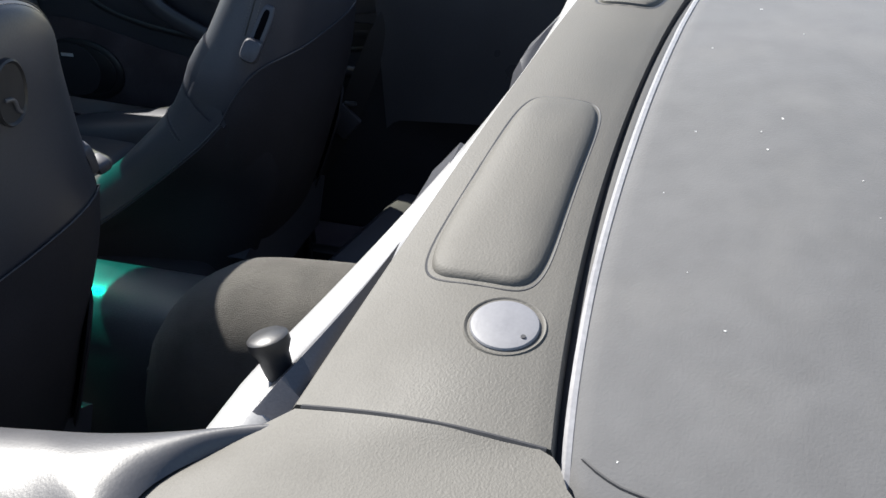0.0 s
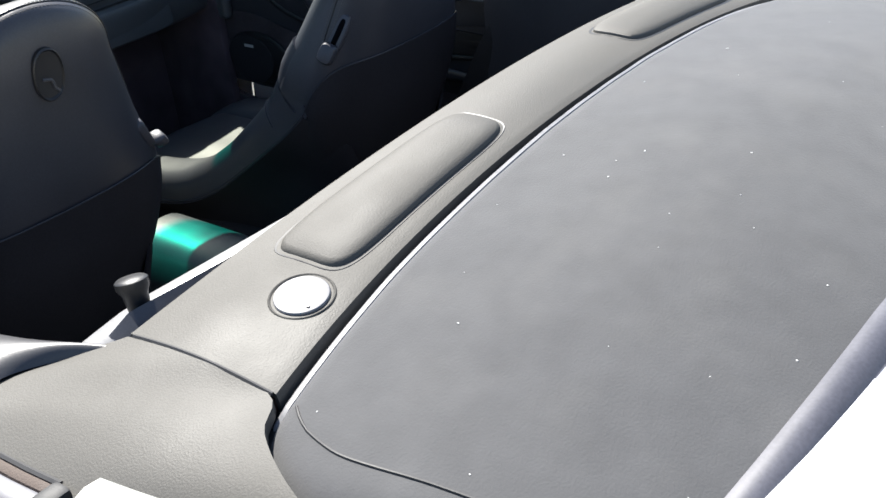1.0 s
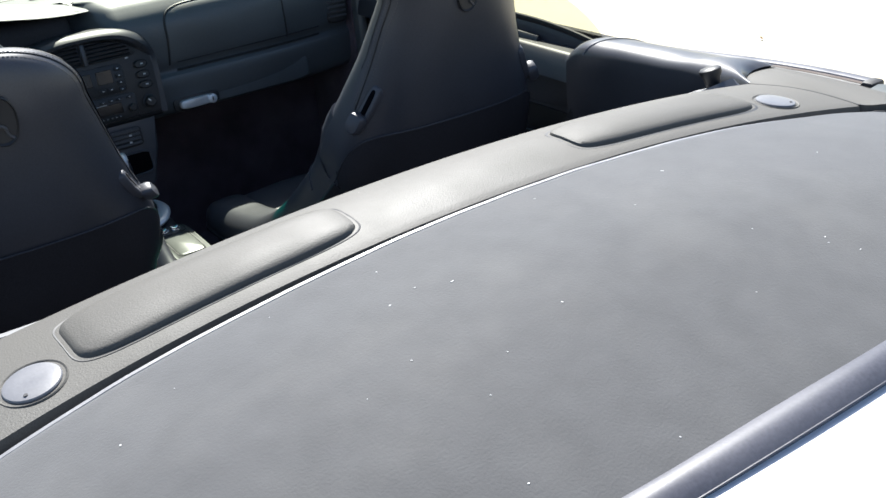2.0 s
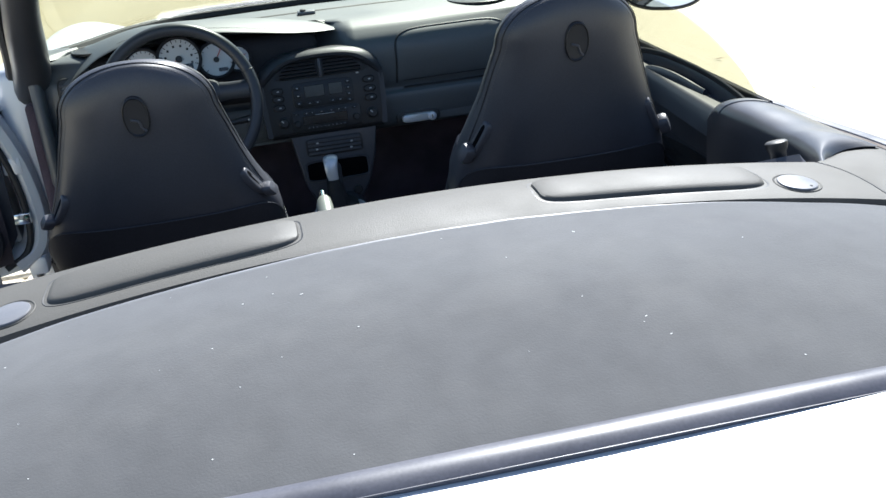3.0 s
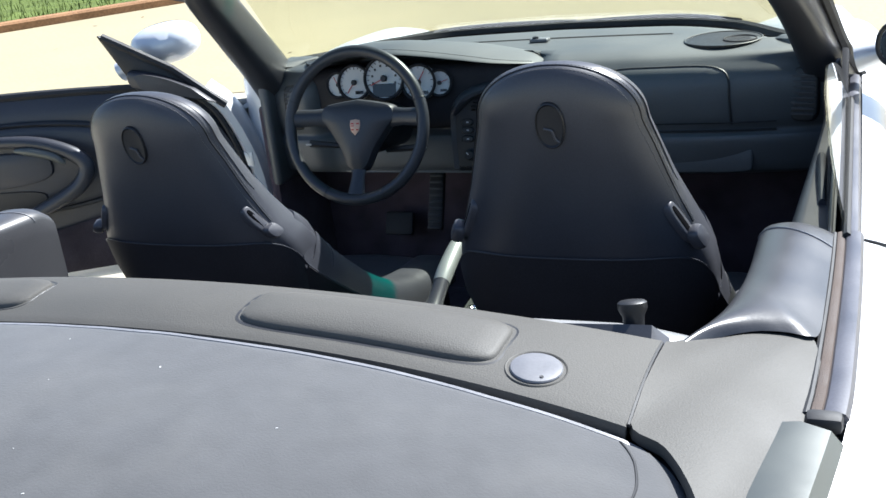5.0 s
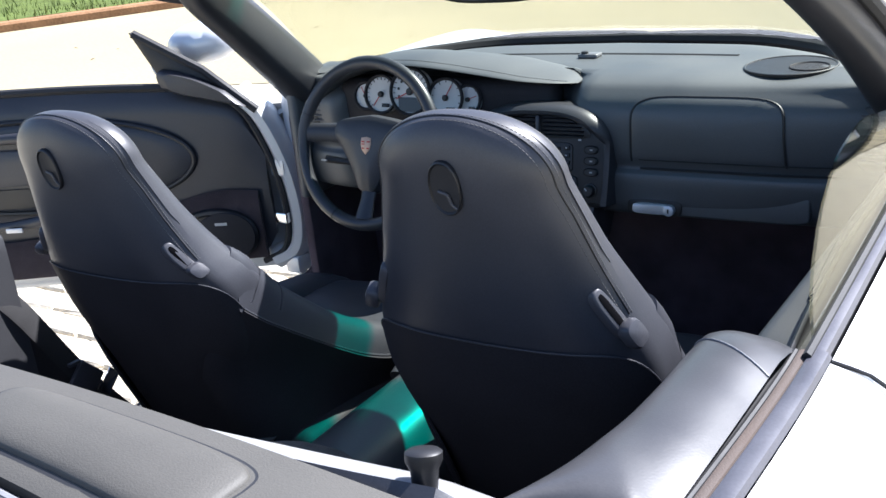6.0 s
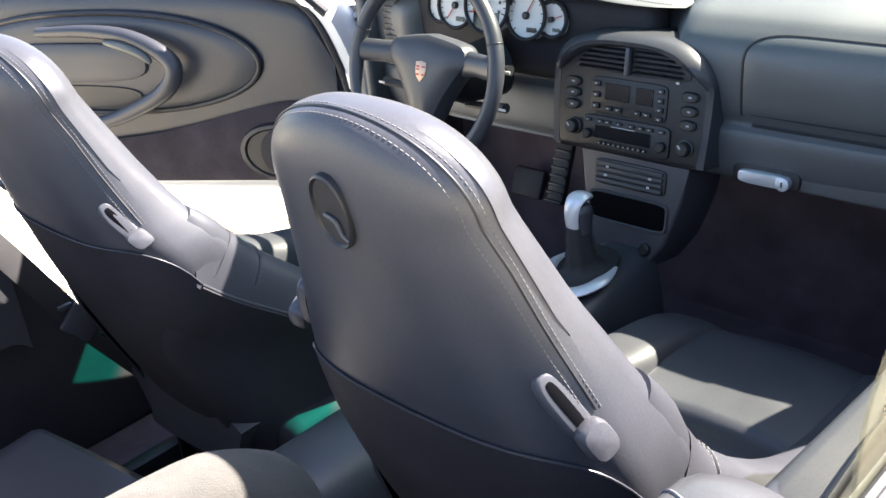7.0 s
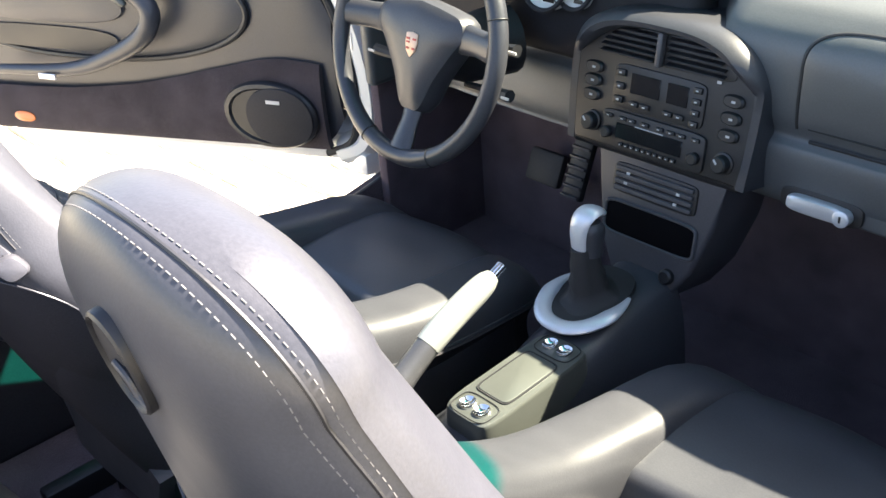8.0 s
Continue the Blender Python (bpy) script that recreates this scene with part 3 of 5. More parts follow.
slant = [side_section(0.1085 + 0.5 * max(0, Z_BELT(0.1) - q[2]), 1)[i] for i, q in enumerate(side_section(0.1085, 1))]
part("shut_line", tube([Vector(p) + Vector((0.0008, 0, 0.0008)) for p in slant], 0.0026, 6), RUBBER, car, "dark shut line behind the door")
for s in (1, -1):
    quarter(s)
    # window slot: felt, channel and outer seal along the belt line
    ys = np.linspace(-0.47, 0.10, 16)
    part("felt_channel", tube([(s * (X_BELT(y) - 0.027), y, Z_BELT(y) + 0.011) for y in ys], 0.0065, 8, flat=0.7, up=(0, 0, 1)), TAN, car, "brown felt window channel")
    part("inner_seal", tube([(s * (X_BELT(y) - 0.036), y, Z_BELT(y) + 0.011) for y in ys], 0.004, 8), RUBBER, car)
    part("outer_seal", tube([(s * (X_BELT(y) - 0.010), y, Z_BELT(y) + 0.010) for y in ys], 0.013, 8, flat=0.6, up=(0, 0, 1)), SEAL, car, "blue-grey rubber belt seal")
    part("rail_channel", tube([(s * (X_BELT(y) - 0.036), y, Z_BELT(y) + 0.002) for y in np.linspace(-0.95, -0.50, 14)], 0.038, 8, flat=0.5, up=(0, 0, 1)), SATIN, car, "silver rail beside the folded roof")
    part("rail_gap", tube([(s * (X_BELT(y) - 0.060), y, Z_BELT(y) - 0.012) for y in np.linspace(-0.93, -0.60, 14)], 0.020, 8, flat=0.5, up=(0, 0, 1)), RUBBER, car)
    bed = lambda u, v: (s * (0.690 + (X_BELT(-0.62 + 0.72 * u) - 0.026 - 0.690) * v), -0.62 + 0.72 * u, Z_BELT(-0.62 + 0.72 * u) - 0.002)
    part("seal_bed", sheet(bed, 24, 4, 0.01), RUBBER, car, "black rubber bed beside the window slot")
    part("seal_clip", box((s * 0.764, -0.478, Z_BELT(-0.48) + 0.010), (0.034, 0.022, 0.018), 0.006), RUBBER, car)


# ---- windscreen ----
SCREEN_Y = curve([(0.0, 1.555), (0.3, 1.525), (0.5, 1.41), (0.64, 1.20), (0.72, 1.12)])


def pillar_path(s):
    return spline([(s * 0.755, 1.20, 0.835), (s * 0.712, 1.055, 0.945), (s * 0.665, 0.845, 1.10), (s * 0.600, 0.64, 1.232), (s * 0.52, 0.60, 1.262)], 22)


def screen_base(x):
    return SCREEN_Y(abs(x))


for s in (1, -1):
    P = pillar_path(s)
    rings = []
    for i, p in enumerate(P):
        k = 0.072 - 0.028 * i / 21
        d = Vector(P[min(i + 1, 21)] - P[max(i - 1, 0)]).normalized()
        n1 = Vector((1, 0, 0))
        n1 = (n1 - d * n1.dot(d)).normalized()
        n2 = d.cross(n1)
        rings.append([Vector(p) + n1 * a * 0.72 + n2 * b for a, b in superellipse(k, k, 3, 16)])
    part("windscreen_pillar", loft(rings), LEATHER, car, "black trimmed windscreen pillar")
    part("pillar_seal", tube([Vector(p) + Vector((s * 0.044, -0.022, 0.016)) for p in P], 0.014, 8), RUBBER, car)
part("windscreen_header", tube([(x, 0.70 - 0.06 * (x / 0.52) ** 2, 1.275 - 0.02 * (x / 0.52) ** 2) for x in np.linspace(-0.54, 0.54, 24)], 0.036, 12, flat=0.55, up=(0, 0, 1)), LEATHER, car, "black windscreen header")


for s in (1, -1):
    vis = [[(s * (0.272 + x * k), 0.747 - 0.045 * (0.272 + x * k) ** 2 / 0.27 + 0.099 * y * k, 1.232 - 0.044 * y * k + h) for x, y in superellipse(1, 1, 7, 40) for x, y in ((x * 0.252, y),)] for k, h in ((0.96, -0.008), (1, -0.004), (1, 0.004), (0.96, 0.008))]
    part("sun_visor", loft(vis), LEATHER, car, "black sun visor folded up under the header")


def screen_fn(u, v):
    x = (2 * u - 1) * (0.705 + (0.56 - 0.705) * v)
    yb, yt = screen_base(x), 0.72 - 0.07 * (x / 0.52) ** 2
    return (x, yb + (yt - yb) * v, 0.945 + (1.278 - 0.945) * v + 0.02 * math.sin(math.pi * v) - 0.018 * v * (x / 0.52) ** 2)


shield = part("windscreen", sheet(screen_fn, 28, 16, 0.004), SHIELD, car, "lightly tinted windscreen glass")
part("cowl_seal", tube([(x, screen_base(x) + 0.012, 0.940) for x in np.linspace(-0.70, 0.70, 40)], 0.018, 8), RUBBER, car)
for x0, x1 in ((-0.52, 0.02), (-0.02, 0.50)):
    part("wiper", tube([(x, screen_base(x) + 0.045, 0.945 + 0.01 * math.sin((x - x0) * 5)) for x in np.linspace(x0, x1, 16)], 0.008, 6), PLASTIC, car, "black wiper")
part("mirror_mount", loft([[(x * k, 0.748 + y * k, 1.226 - 0.30 * y * k + h) for x, y in superellipse(0.075, 0.088, 4, 28)] for k, h in ((0.94, -0.012), (1, -0.006), (1, 0.006), (0.94, 0.012))]), LEATHER, car, "black mirror mount at the header's middle")
for s in (1, -1):
    part("header_corner", loft([[(s * (0.552 + x * k), 0.645 - 0.35 * x * k + y * k, 1.228 - 0.25 * y * k - 0.25 * x * k + h) for x, y in superellipse(0.10, 0.11, 3.5, 28)] for k, h in ((0.94, -0.012), (1, -0.006), (1, 0.006), (0.94, 0.012))]), LEATHER, car, "black trim in the windscreen frame's corner")
mm = facing((0.035, 0.76, 1.185), (0.0, -1, -0.05))
rv = part("interior_mirror", plate(superellipse(0.125, 0.034, 3, 40), 0.03, mm, 0.008, 3), PLASTIC, car, "black interior mirror")
part("mirror_glass", plate(superellipse(0.116, 0.027, 3, 40), 0.002, mm @ Matrix.Translation((0, 0, 0.002)), 0.001), MIRROR, rv)
part("mirror_stalk", tube([(0.035, 0.775, 1.21), (0.03, 0.80, 1.24), (0.02, 0.82, 1.235)], 0.010, 8), PLASTIC, rv)


def door_mirror(m, name="door_mirror"):
    """Pod with its glass looking to local -y; local x points away from the car."""
    rings = []
    for k, y in ((0.35, 0.105), (0.72, 0.085), (0.92, 0.05), (1.0, 0.0), (1.0, -0.02), (0.95, -0.028)):
        rings.append([m @ Vector((0.116 * a * k + 0.012 * (1 - k), y, 0.066 * b * k)) for a, b in superellipse(1, 1, 2.4, 36)])
    pod = part(name, loft(rings), SILVER, car, "silver oval door mirror")
    gl = [m @ Vector((0.104 * a, -0.0295, 0.056 * b)) for a, b in superellipse(1, 1, 2.4, 36)]
    part("mirror_glass", loft([gl, [p + m.to_3x3() @ Vector((0, -0.0015, 0)) for p in gl]]), MIRROR, pod)
    part("mirror_rim", tube([m @ Vector((0.110 * a, -0.028, 0.061 * b)) for a, b in superellipse(1, 1, 2.4, 40)], 0.005, 8, True), PLASTIC, pod)
    part("mirror_arm", tube([m @ Vector(p) for p in ((-0.07, 0.03, -0.02), (-0.12, 0.03, -0.035), (-0.165, 0.02, -0.05))], [0.03, 0.024, 0.03], 10), SILVER, pod)
    return pod


right_pod = door_mirror(pose(0.940, 0.966, 0.958, 0, 4, -18))
blind = pose(0.940, 0.966, 0.958, 0, 4, -18)
part("blind_spot_mirror", box(blind @ Vector((-0.045, -0.033, -0.022)), (0.045, 0.004, 0.026), 0.001), MIRROR, right_pod, "small stick-on mirror")
part("stick_on_frame", box(blind @ Vector((-0.045, -0.0315, -0.022)), (0.049, 0.004, 0.030), 0.001), INK, right_pod)


# right side window, part raised
WINDOW_TOP = curve([(0.120, 0.845), (0.127, 0.864), (0.16, 0.900), (0.21, 0.930), (0.30, 0.966), (0.44, 0.994), (0.56, 0.998), (0.70, 0.980), (0.85, 0.945), (1.0, 0.890)])


def window_right(u, v):
    y = 0.12 + 0.88 * u ** 1.5
    z = 0.83 + (WINDOW_TOP(y) - 0.83) * v
    return (0.776 - 0.28 * (z - 0.863), y, z)


win = part("side_window", sheet(window_right, 44, 8, 0.004), GLASS, car, "tinted side window, lowered most of the way")


# ---- seats ----
SEAT_X = 0.378
S_W = curve([(0.36, 0.178), (0.45, 0.172), (0.58, 0.172), (0.68, 0.203), (0.74, 0.214), (0.79, 0.210), (0.86, 0.189), (0.92, 0.167), (0.99, 0.146), (1.04, 0.131)])
S_D = curve([(0.36, 0.070), (0.55, 0.082), (0.70, 0.080), (0.86, 0.070), (0.99, 0.058), (1.04, 0.053)])
SEAT_TOP = 1.125


def seat_back_y(z):
    return 0.022 + (1.03 - z) * 0.235 + 0.45 * max(0.0, 0.74 - z) ** 2 + (0.008 * ((z - 1.03) / 0.1) ** 2 if z > 1.03 else 0)


def seat_ring(z, grow=0.0, n=56):
    """A cross-section of the backrest at height z: rounded behind, hollowed between bolsters in front."""
    w, d = S_W(z) + grow, S_D(z) + grow
    full = d
    if z > 1.04:
        q = math.sqrt(max(0.0, 1 - ((z - 1.04) / (SEAT_TOP - 1.04)) ** 2))
        w, d = w * max(0.03, q ** 0.95), d * max(0.06, q ** 0.75)
    low = max(0.0, min(1.0, (0.95 - z) / 0.25))
    ex = 0.54 + 0.22 * max(0.0, min(1.0, (z - 0.84) / 0.18))
    thin = min(1.0, d / (S_D(z) + grow)) * min(1.0, w / (S_W(z) + grow))
    out = []
    for i in range(n):
        t = 2 * math.pi * i / n
        c, q = math.cos(t), math.sin(t)
        x = w * math.copysign(abs(c) ** ex, c)
        f = d * math.copysign(abs(q) ** (ex + 0.03), q)
        if q < 0:
            f += 0.016 * (abs(x) / w) ** 3 * (1 + 0.5 * low) * thin
        else:
            f += -0.035 * low * (1 - (x / w) ** 2) + 0.036 * low * (abs(x) / w) ** 3
            x *= 1 - 0.09 * low * q * q
        y = seat_back_y(z) + (d + 0.62 * (full - d)) * 0.98 + f
        out.append(Vector((SEAT_X + x, y, z + 0.20 * f * 0.5)))
    return out


SEAT_Z = [0.37, 0.42, 0.48, 0.54, 0.60, 0.66, 0.71, 0.76, 0.79, 0.815, 0.85, 0.89, 0.93, 0.95, 0.97, 0.99, 1.005, 1.02, 1.035] + [1.04 + 0.0849 * math.sin(math.pi / 2 * k / 26) for k in range(1, 27)]
N_RING = 56


def on_seat(z, k, out=0.0):
    """A place on the backrest's skin: ring position k (0 right, 14 front, 28 left, 42 behind), pushed out."""
    r = seat_ring(z)
    i = int(math.floor(k)) % N_RING
    f = k - math.floor(k)
    p = r[i].lerp(r[(i + 1) % N_RING], f)
    c = sum(r, Vector()) / N_RING
    d = (p - c)
    d.z = 0
    up = max(0.0, min(1.0, (z - 1.045) / 0.085)) ** 2
    return p + d.normalized() * out * (1 - up) + Vector((0, 0, out * up))


def stitches(path, step=0.0064, length=0.0042, r=0.0006, bm=None):
    bm = bm or bmesh.new()
    acc, last = 0.0, path[0]
    for a, b in zip(path, path[1:]):
        l = (b - a).length
        while acc < l:
            p = a.lerp(b, acc / l)
            q = p + (b - a).normalized() * length
            tube([p, q], r, 4, bm=bm)
            acc += step
        acc -= l
    return bm


def build_seat():
    back = part("seat", loft([seat_ring(z) for z in SEAT_Z]), LEATHER_SEAT, car, "black leather sports seat with an integral headrest", 75)
    # lower rear shell below the seam
    def seam_z(k):
        return 0.822 - 0.094 * (abs(k - 42) / 12.5) ** 5

    ks = np.linspace(29.5, 54.5, 41)
    shell = []
    for v in np.linspace(0, 1, 18):
        row = []
        for k in ks:
            p = on_seat(0.37 + (seam_z(k) - 0.37) * v, k, 0.0035)
            row.append(p)
        shell.append(row)
    part("back_shell", loft(shell, closed=False), SHELL, back, "matt black lower back shell")
    part("piping", tube([on_seat(seam_z(k), k, 0.003) for k in ks], 0.0015, 6), LEATHER, back, "leather piping above the back shell")
    # groove where the rear panel meets the side, with a row of stitches at each side of it
    def arch(c):
        """A line over the seat at depth c behind the middle of its thickness."""
        def lean(z):
            q = math.sqrt(max(0.0, 1 - (max(0.0, z - 1.04) / (SEAT_TOP - 1.04)) ** 2))
            full = S_D(z)
            d = full * max(0.06, q ** 0.75)
            return (c + 0.05 * max(0.0, 1.0 - z) - 0.372 * (full - d)) / d
        lo, hi = 1.04, SEAT_TOP - 0.0003
        for _ in range(30):
            mid = (lo + hi) / 2
            lo, hi = (mid, hi) if lean(mid) < 1 else (lo, mid)
        half = []
        for q in np.linspace(0, 1, 120):
            z = 0.865 + (lo - 0.865) * math.sin(q * math.pi / 2)
            ex = 0.57 + 0.22 * max(0.0, min(1.0, (z - 0.84) / 0.18))
            t = math.asin(max(0.0, min(1.0, lean(z))) ** (1 / ex))
            half.append(on_seat(z, 56 - t * 28 / math.pi, 0.0002))
        return half + [Vector((2 * SEAT_X - p.x, p.y, p.z)) for p in half[-2::-1]]
    part("panel_groove", tube(arch(0.025), 0.0014, 6), PLASTIC, back)
    tagged(part("stitching", stitches(arch(0.032), 0.0056, 0.0034, 0.0005, stitches(arch(0.0205), 0.0056, 0.0034, 0.0005)), THREAD, back, "pale grey stitching"), kind="stuff")
    # belt guide pocket in the head part
    hc = Vector((SEAT_X, seat_back_y(1.040) - 0.0040, 1.040))
    m = facing(hc, (0, -1, -0.17))
    ring = part("head_pocket", loft([[m @ Vector((x * k, y * k, h)) for x, y in superellipse(0.0205, 0.0335, 2.2, 40)]
                                     for k, h in ((1.06, -0.010), (1.06, 0.0015), (1.0, 0.003), (0.93, 0.001), (0.88, -0.003))]), PLASTIC, back, "oval black recess in the seat back")
    part("pocket_floor", loft([[m @ Vector((x * k, y * k, h)) for x, y in superellipse(0.0205, 0.0335, 2.2, 40)] for k, h in ((0.92, -0.008), (0.92, 0.0006), (0.6, -0.0005), (0.1, -0.001))]), INK, ring)
    part("pocket_hook", tube([m @ Vector(p) for p in spline([(-0.010, -0.004, 0.0005), (0.002, -0.008, 0.001), (0.006, -0.020, 0.001), (0.012, -0.026, 0.0005)], 14)], 0.0022, 8), GREY_PLASTIC, ring)
    # release lever at each shoulder
    for s in (1, -1):
        kk = 51.6 if s > 0 else 32.4
        a, b = on_seat(0.904, 42 + s * 8.6, 0.002), on_seat(0.842, 42 + s * 9.8, 0.002)
        mid, ax = (a + b) / 2, (a - b).normalized()
        nrm = (on_seat(0.87, kk, 0.05) - on_seat(0.87, kk, 0.0)).normalized()
        nrm = (nrm - ax * nrm.dot(ax)).normalized()
        m = facing(mid, nrm, ax)
        plt = part("lever_plate", plate(superellipse(0.013, 0.040, 3.0, 36), 0.012, m @ Matrix.Translation((0, 0, 0.003)), 0.004, 3), GREY_PLASTIC, back, "grey plastic lever guide")
        part("slot", plate(superellipse(0.0052, 0.028, 3.5, 24), 0.004, m @ Matrix.Translation((0, 0.004, 0.0036)), 0.0005), VOID, plt)
        part("lever_knob", loft([[m @ Matrix.Translation((0, -0.034, 0)) @ Vector((x * k, y * k, h)) for x, y in superellipse(0.0150, 0.0185, 3.2, 28)] for k, h in ((0.9, 0.0), (1.0, 0.005), (1.0, 0.014), (0.86, 0.019), (0.4, 0.021))]), GREY_PLASTIC, plt)
    # side bolster that sweeps from the back into the cushion, and the black side shell below its piping
    for s in (1, -1):
        start = on_seat(0.728, 42 + s * 12.5, 0.003)
        pipe = [Vector(p) for p in spline([tuple(start)] + [(SEAT_X + s * a, b, c) for a, b, c in ((0.221, 0.204, 0.690), (0.227, 0.255, 0.650), (0.236, 0.36, 0.572), (0.243, 0.44, 0.520), (0.248, 0.53, 0.482), (0.247, 0.65, 0.458), (0.236, 0.80, 0.440), (0.205, 0.895, 0.415))], 34)]
        inside = [pipe[0] + Vector((-s * a, b, c)) for a, b, c in ((0.019, 0.002, 0.110), (0.010, 0.002, 0.070), (0.003, 0.001, 0.030))]
        spine = inside + pipe
        rows = []
        for i, p in enumerate(spine):
            t = (spine[min(i + 1, len(spine) - 1)] - spine[max(i - 1, 0)]).normalized()
            o = Vector((1, 0, 0)).cross(t).normalized()
            o = o if o.y + o.z > 0 else -o
            u = max(0, i - 3) / 33
            if i < 3:
                o = Vector((0, 0.66, 0.75))
            h = (0.058 + 0.034 * max(0.0, 1 - (i - 3) / 12) if i > 2 else (0.030, 0.056, 0.080)[i]) + 0.006 * math.sin(math.pi * min(1, u * 1.25))
            h *= math.sqrt(max(0.04, 1 - (max(0, u - 0.84) / 0.16) ** 2))
            w = 0.030 + 0.030 * min(1.0, i / 9)
            base = p + Vector((0, 0.004 * max(0.0, 1 - i / 8), 0))
            rows.append([base + Vector((-s * w * (1 - math.copysign(abs(math.cos(a)) ** 0.6, math.cos(a))), 0, 0)) + o * h * math.copysign(abs(math.sin(a)) ** 0.75, math.sin(a)) for a in np.linspace(-0.06, math.pi + 0.55 * max(0.0, min(1.0, (i - 7) / 8)), 24)])
        part("bolster", loft(rows), LEATHER_SEAT, back, "black leather side bolster")
        row = rows[9]
        t = (spine[10] - spine[8]).normalized()
        cross = [Vector(q) + Vector((0, 0, 0.0006)) for q in row[2:20]]
        tagged(part("bolster_stitching", stitches(cross, bm=stitches([c2 + t * 0.009 for c2 in cross])), THREAD, back), kind="stuff")
        part("bolster_groove", tube([Vector(q) + t * 0.0045 for q in row[2:20]], 0.0013, 5), PLASTIC, back)
        part("bolster_piping", tube([p + Vector((s * 0.0008, 0, -0.001)) for p in pipe], 0.0026, 6), LEATHER, back)

        def flank(u, v):
            p = pipe[round(u * 33)]
            k = math.sin(math.pi * v) * 0.006 * min(1, u / 0.3)
            return Vector((p[0] + s * (k + 0.002 - 0.055 * math.sin(math.pi * v ** 0.8)), p[1] + 0.10 * v * (1 - u), p[2] - 0.003 + (0.225 - p[2]) * v))

        def side(u, v):
            q = flank(u, v)
            if u < 0.4:
                t = u / 0.4
                zz = max(0.37, q.z)
                a = Vector((SEAT_X + s * 0.70 * S_W(zz), seat_back_y(zz) - 0.001, q.z))
                c = Vector((SEAT_X + s * max(S_W(zz) + 0.006, 0.165), seat_back_y(zz) + 0.004, q.z))
                bend = a * (1 - t) ** 2 + c * 2 * t * (1 - t) + flank(0.4, v) * t * t
                q = q.lerp(Vector((bend.x, bend.y, q.z)), min(1.0, v * 5))
            return q
        part("side_shell", sheet(side if s > 0 else (lambda u, v: side(1 - u, v)), 33, 12, 0.004), SHELL, back, "matt black side shell")

    def cush(u, v):
        x = 0.165 * (2 * u - 1)
        y = 0.20 + 0.72 * v - 0.03 * (x / 0.165) ** 2 * v
        step = max(0.0, min(1.0, (v - 0.556) / 0.05))
        roll = max(0.0, (v - 0.84) / 0.16)
        z = 0.449 + 0.030 * step * step * (3 - 2 * step) + 0.006 * math.sin(math.pi * max(0, (v - 0.556) / 0.444)) - 0.085 * (1 - math.sqrt(max(0.0, 1 - min(1.0, roll) ** 2.2)))
        z -= 0.012 * math.exp(-((v - 0.560) / 0.012) ** 2) + 0.012 * max(0.0, (abs(x) - 0.125) / 0.04) ** 2
        z += 0.003 * noise.noise(Vector((x * 9, y * 9, 2)))
        return (SEAT_X + x, y, z)
    part("cushion", sheet(cush, 40, 90, 0.10), LEATHER_SEAT, back, "black leather seat cushion")
    part("seat_base", box((SEAT_X, 0.545, 0.325), (0.44, 0.57, 0.21), 0.03, 3), SHELL, back, "black seat base")
    for s in (1, -1):
        part("seat_rail", box((SEAT_X + s * 0.17, 0.48, 0.235), (0.035, 0.70, 0.045), 0.006), PLASTIC, back)
    return back


seat = build_seat()
again(seat, (-0.749, 0.016, 0.0), car, curve([(0.38, 0.0), (0.55, 0.014), (0.74, 0.014), (0.82, -0.006), (0.88, -0.022), (1.0, -0.027), (1.2, -0.027)]))


# ---- rear of the cabin ----
def tunnel_fn(u, v):
    a = math.pi * (1 - u)
    y = 0.46 - 0.40 * v
    w = 0.088 + 0.004 * v + 0.055 * (1 - math.sin(a) ** 0.35)
    return (0.002 + w * math.copysign(abs(math.cos(a)) ** 0.6, math.cos(a)), y, 0.20 + 0.308 * math.sin(a) ** 0.35)


part("tunnel_cover", sheet(tunnel_fn, 24, 12, 0.006), TEAL, car, "dark teal-tinted vinyl tunnel cover between the seats")


HUMP_Z = curve([(-0.45, 0.605), (-0.20, 0.590), (0.0, 0.578), (0.06, 0.570), (0.11, 0.548), (0.15, 0.522), (0.185, 0.490), (0.20, 0.440)])


def hump_fn(u, v):
    a = math.pi * (1 - u)
    y = 0.20 - 0.63 * v
    w = 0.118 + 0.02 * v
    return (-0.008 + w * math.copysign(abs(math.cos(a)) ** 0.75, math.cos(a)), y, 0.20 + (HUMP_Z(y) - 0.20) * math.sin(a) ** 0.5)


part("tunnel_hump", sheet(hump_fn, 32, 36, 0.006), CARPET_GREY, car, "grey carpeted hump between the rear seats")
part("hump_front", box((-0.008, 0.186, 0.32), (0.205, 0.02, 0.24), 0.01), CARPET_GREY, car)


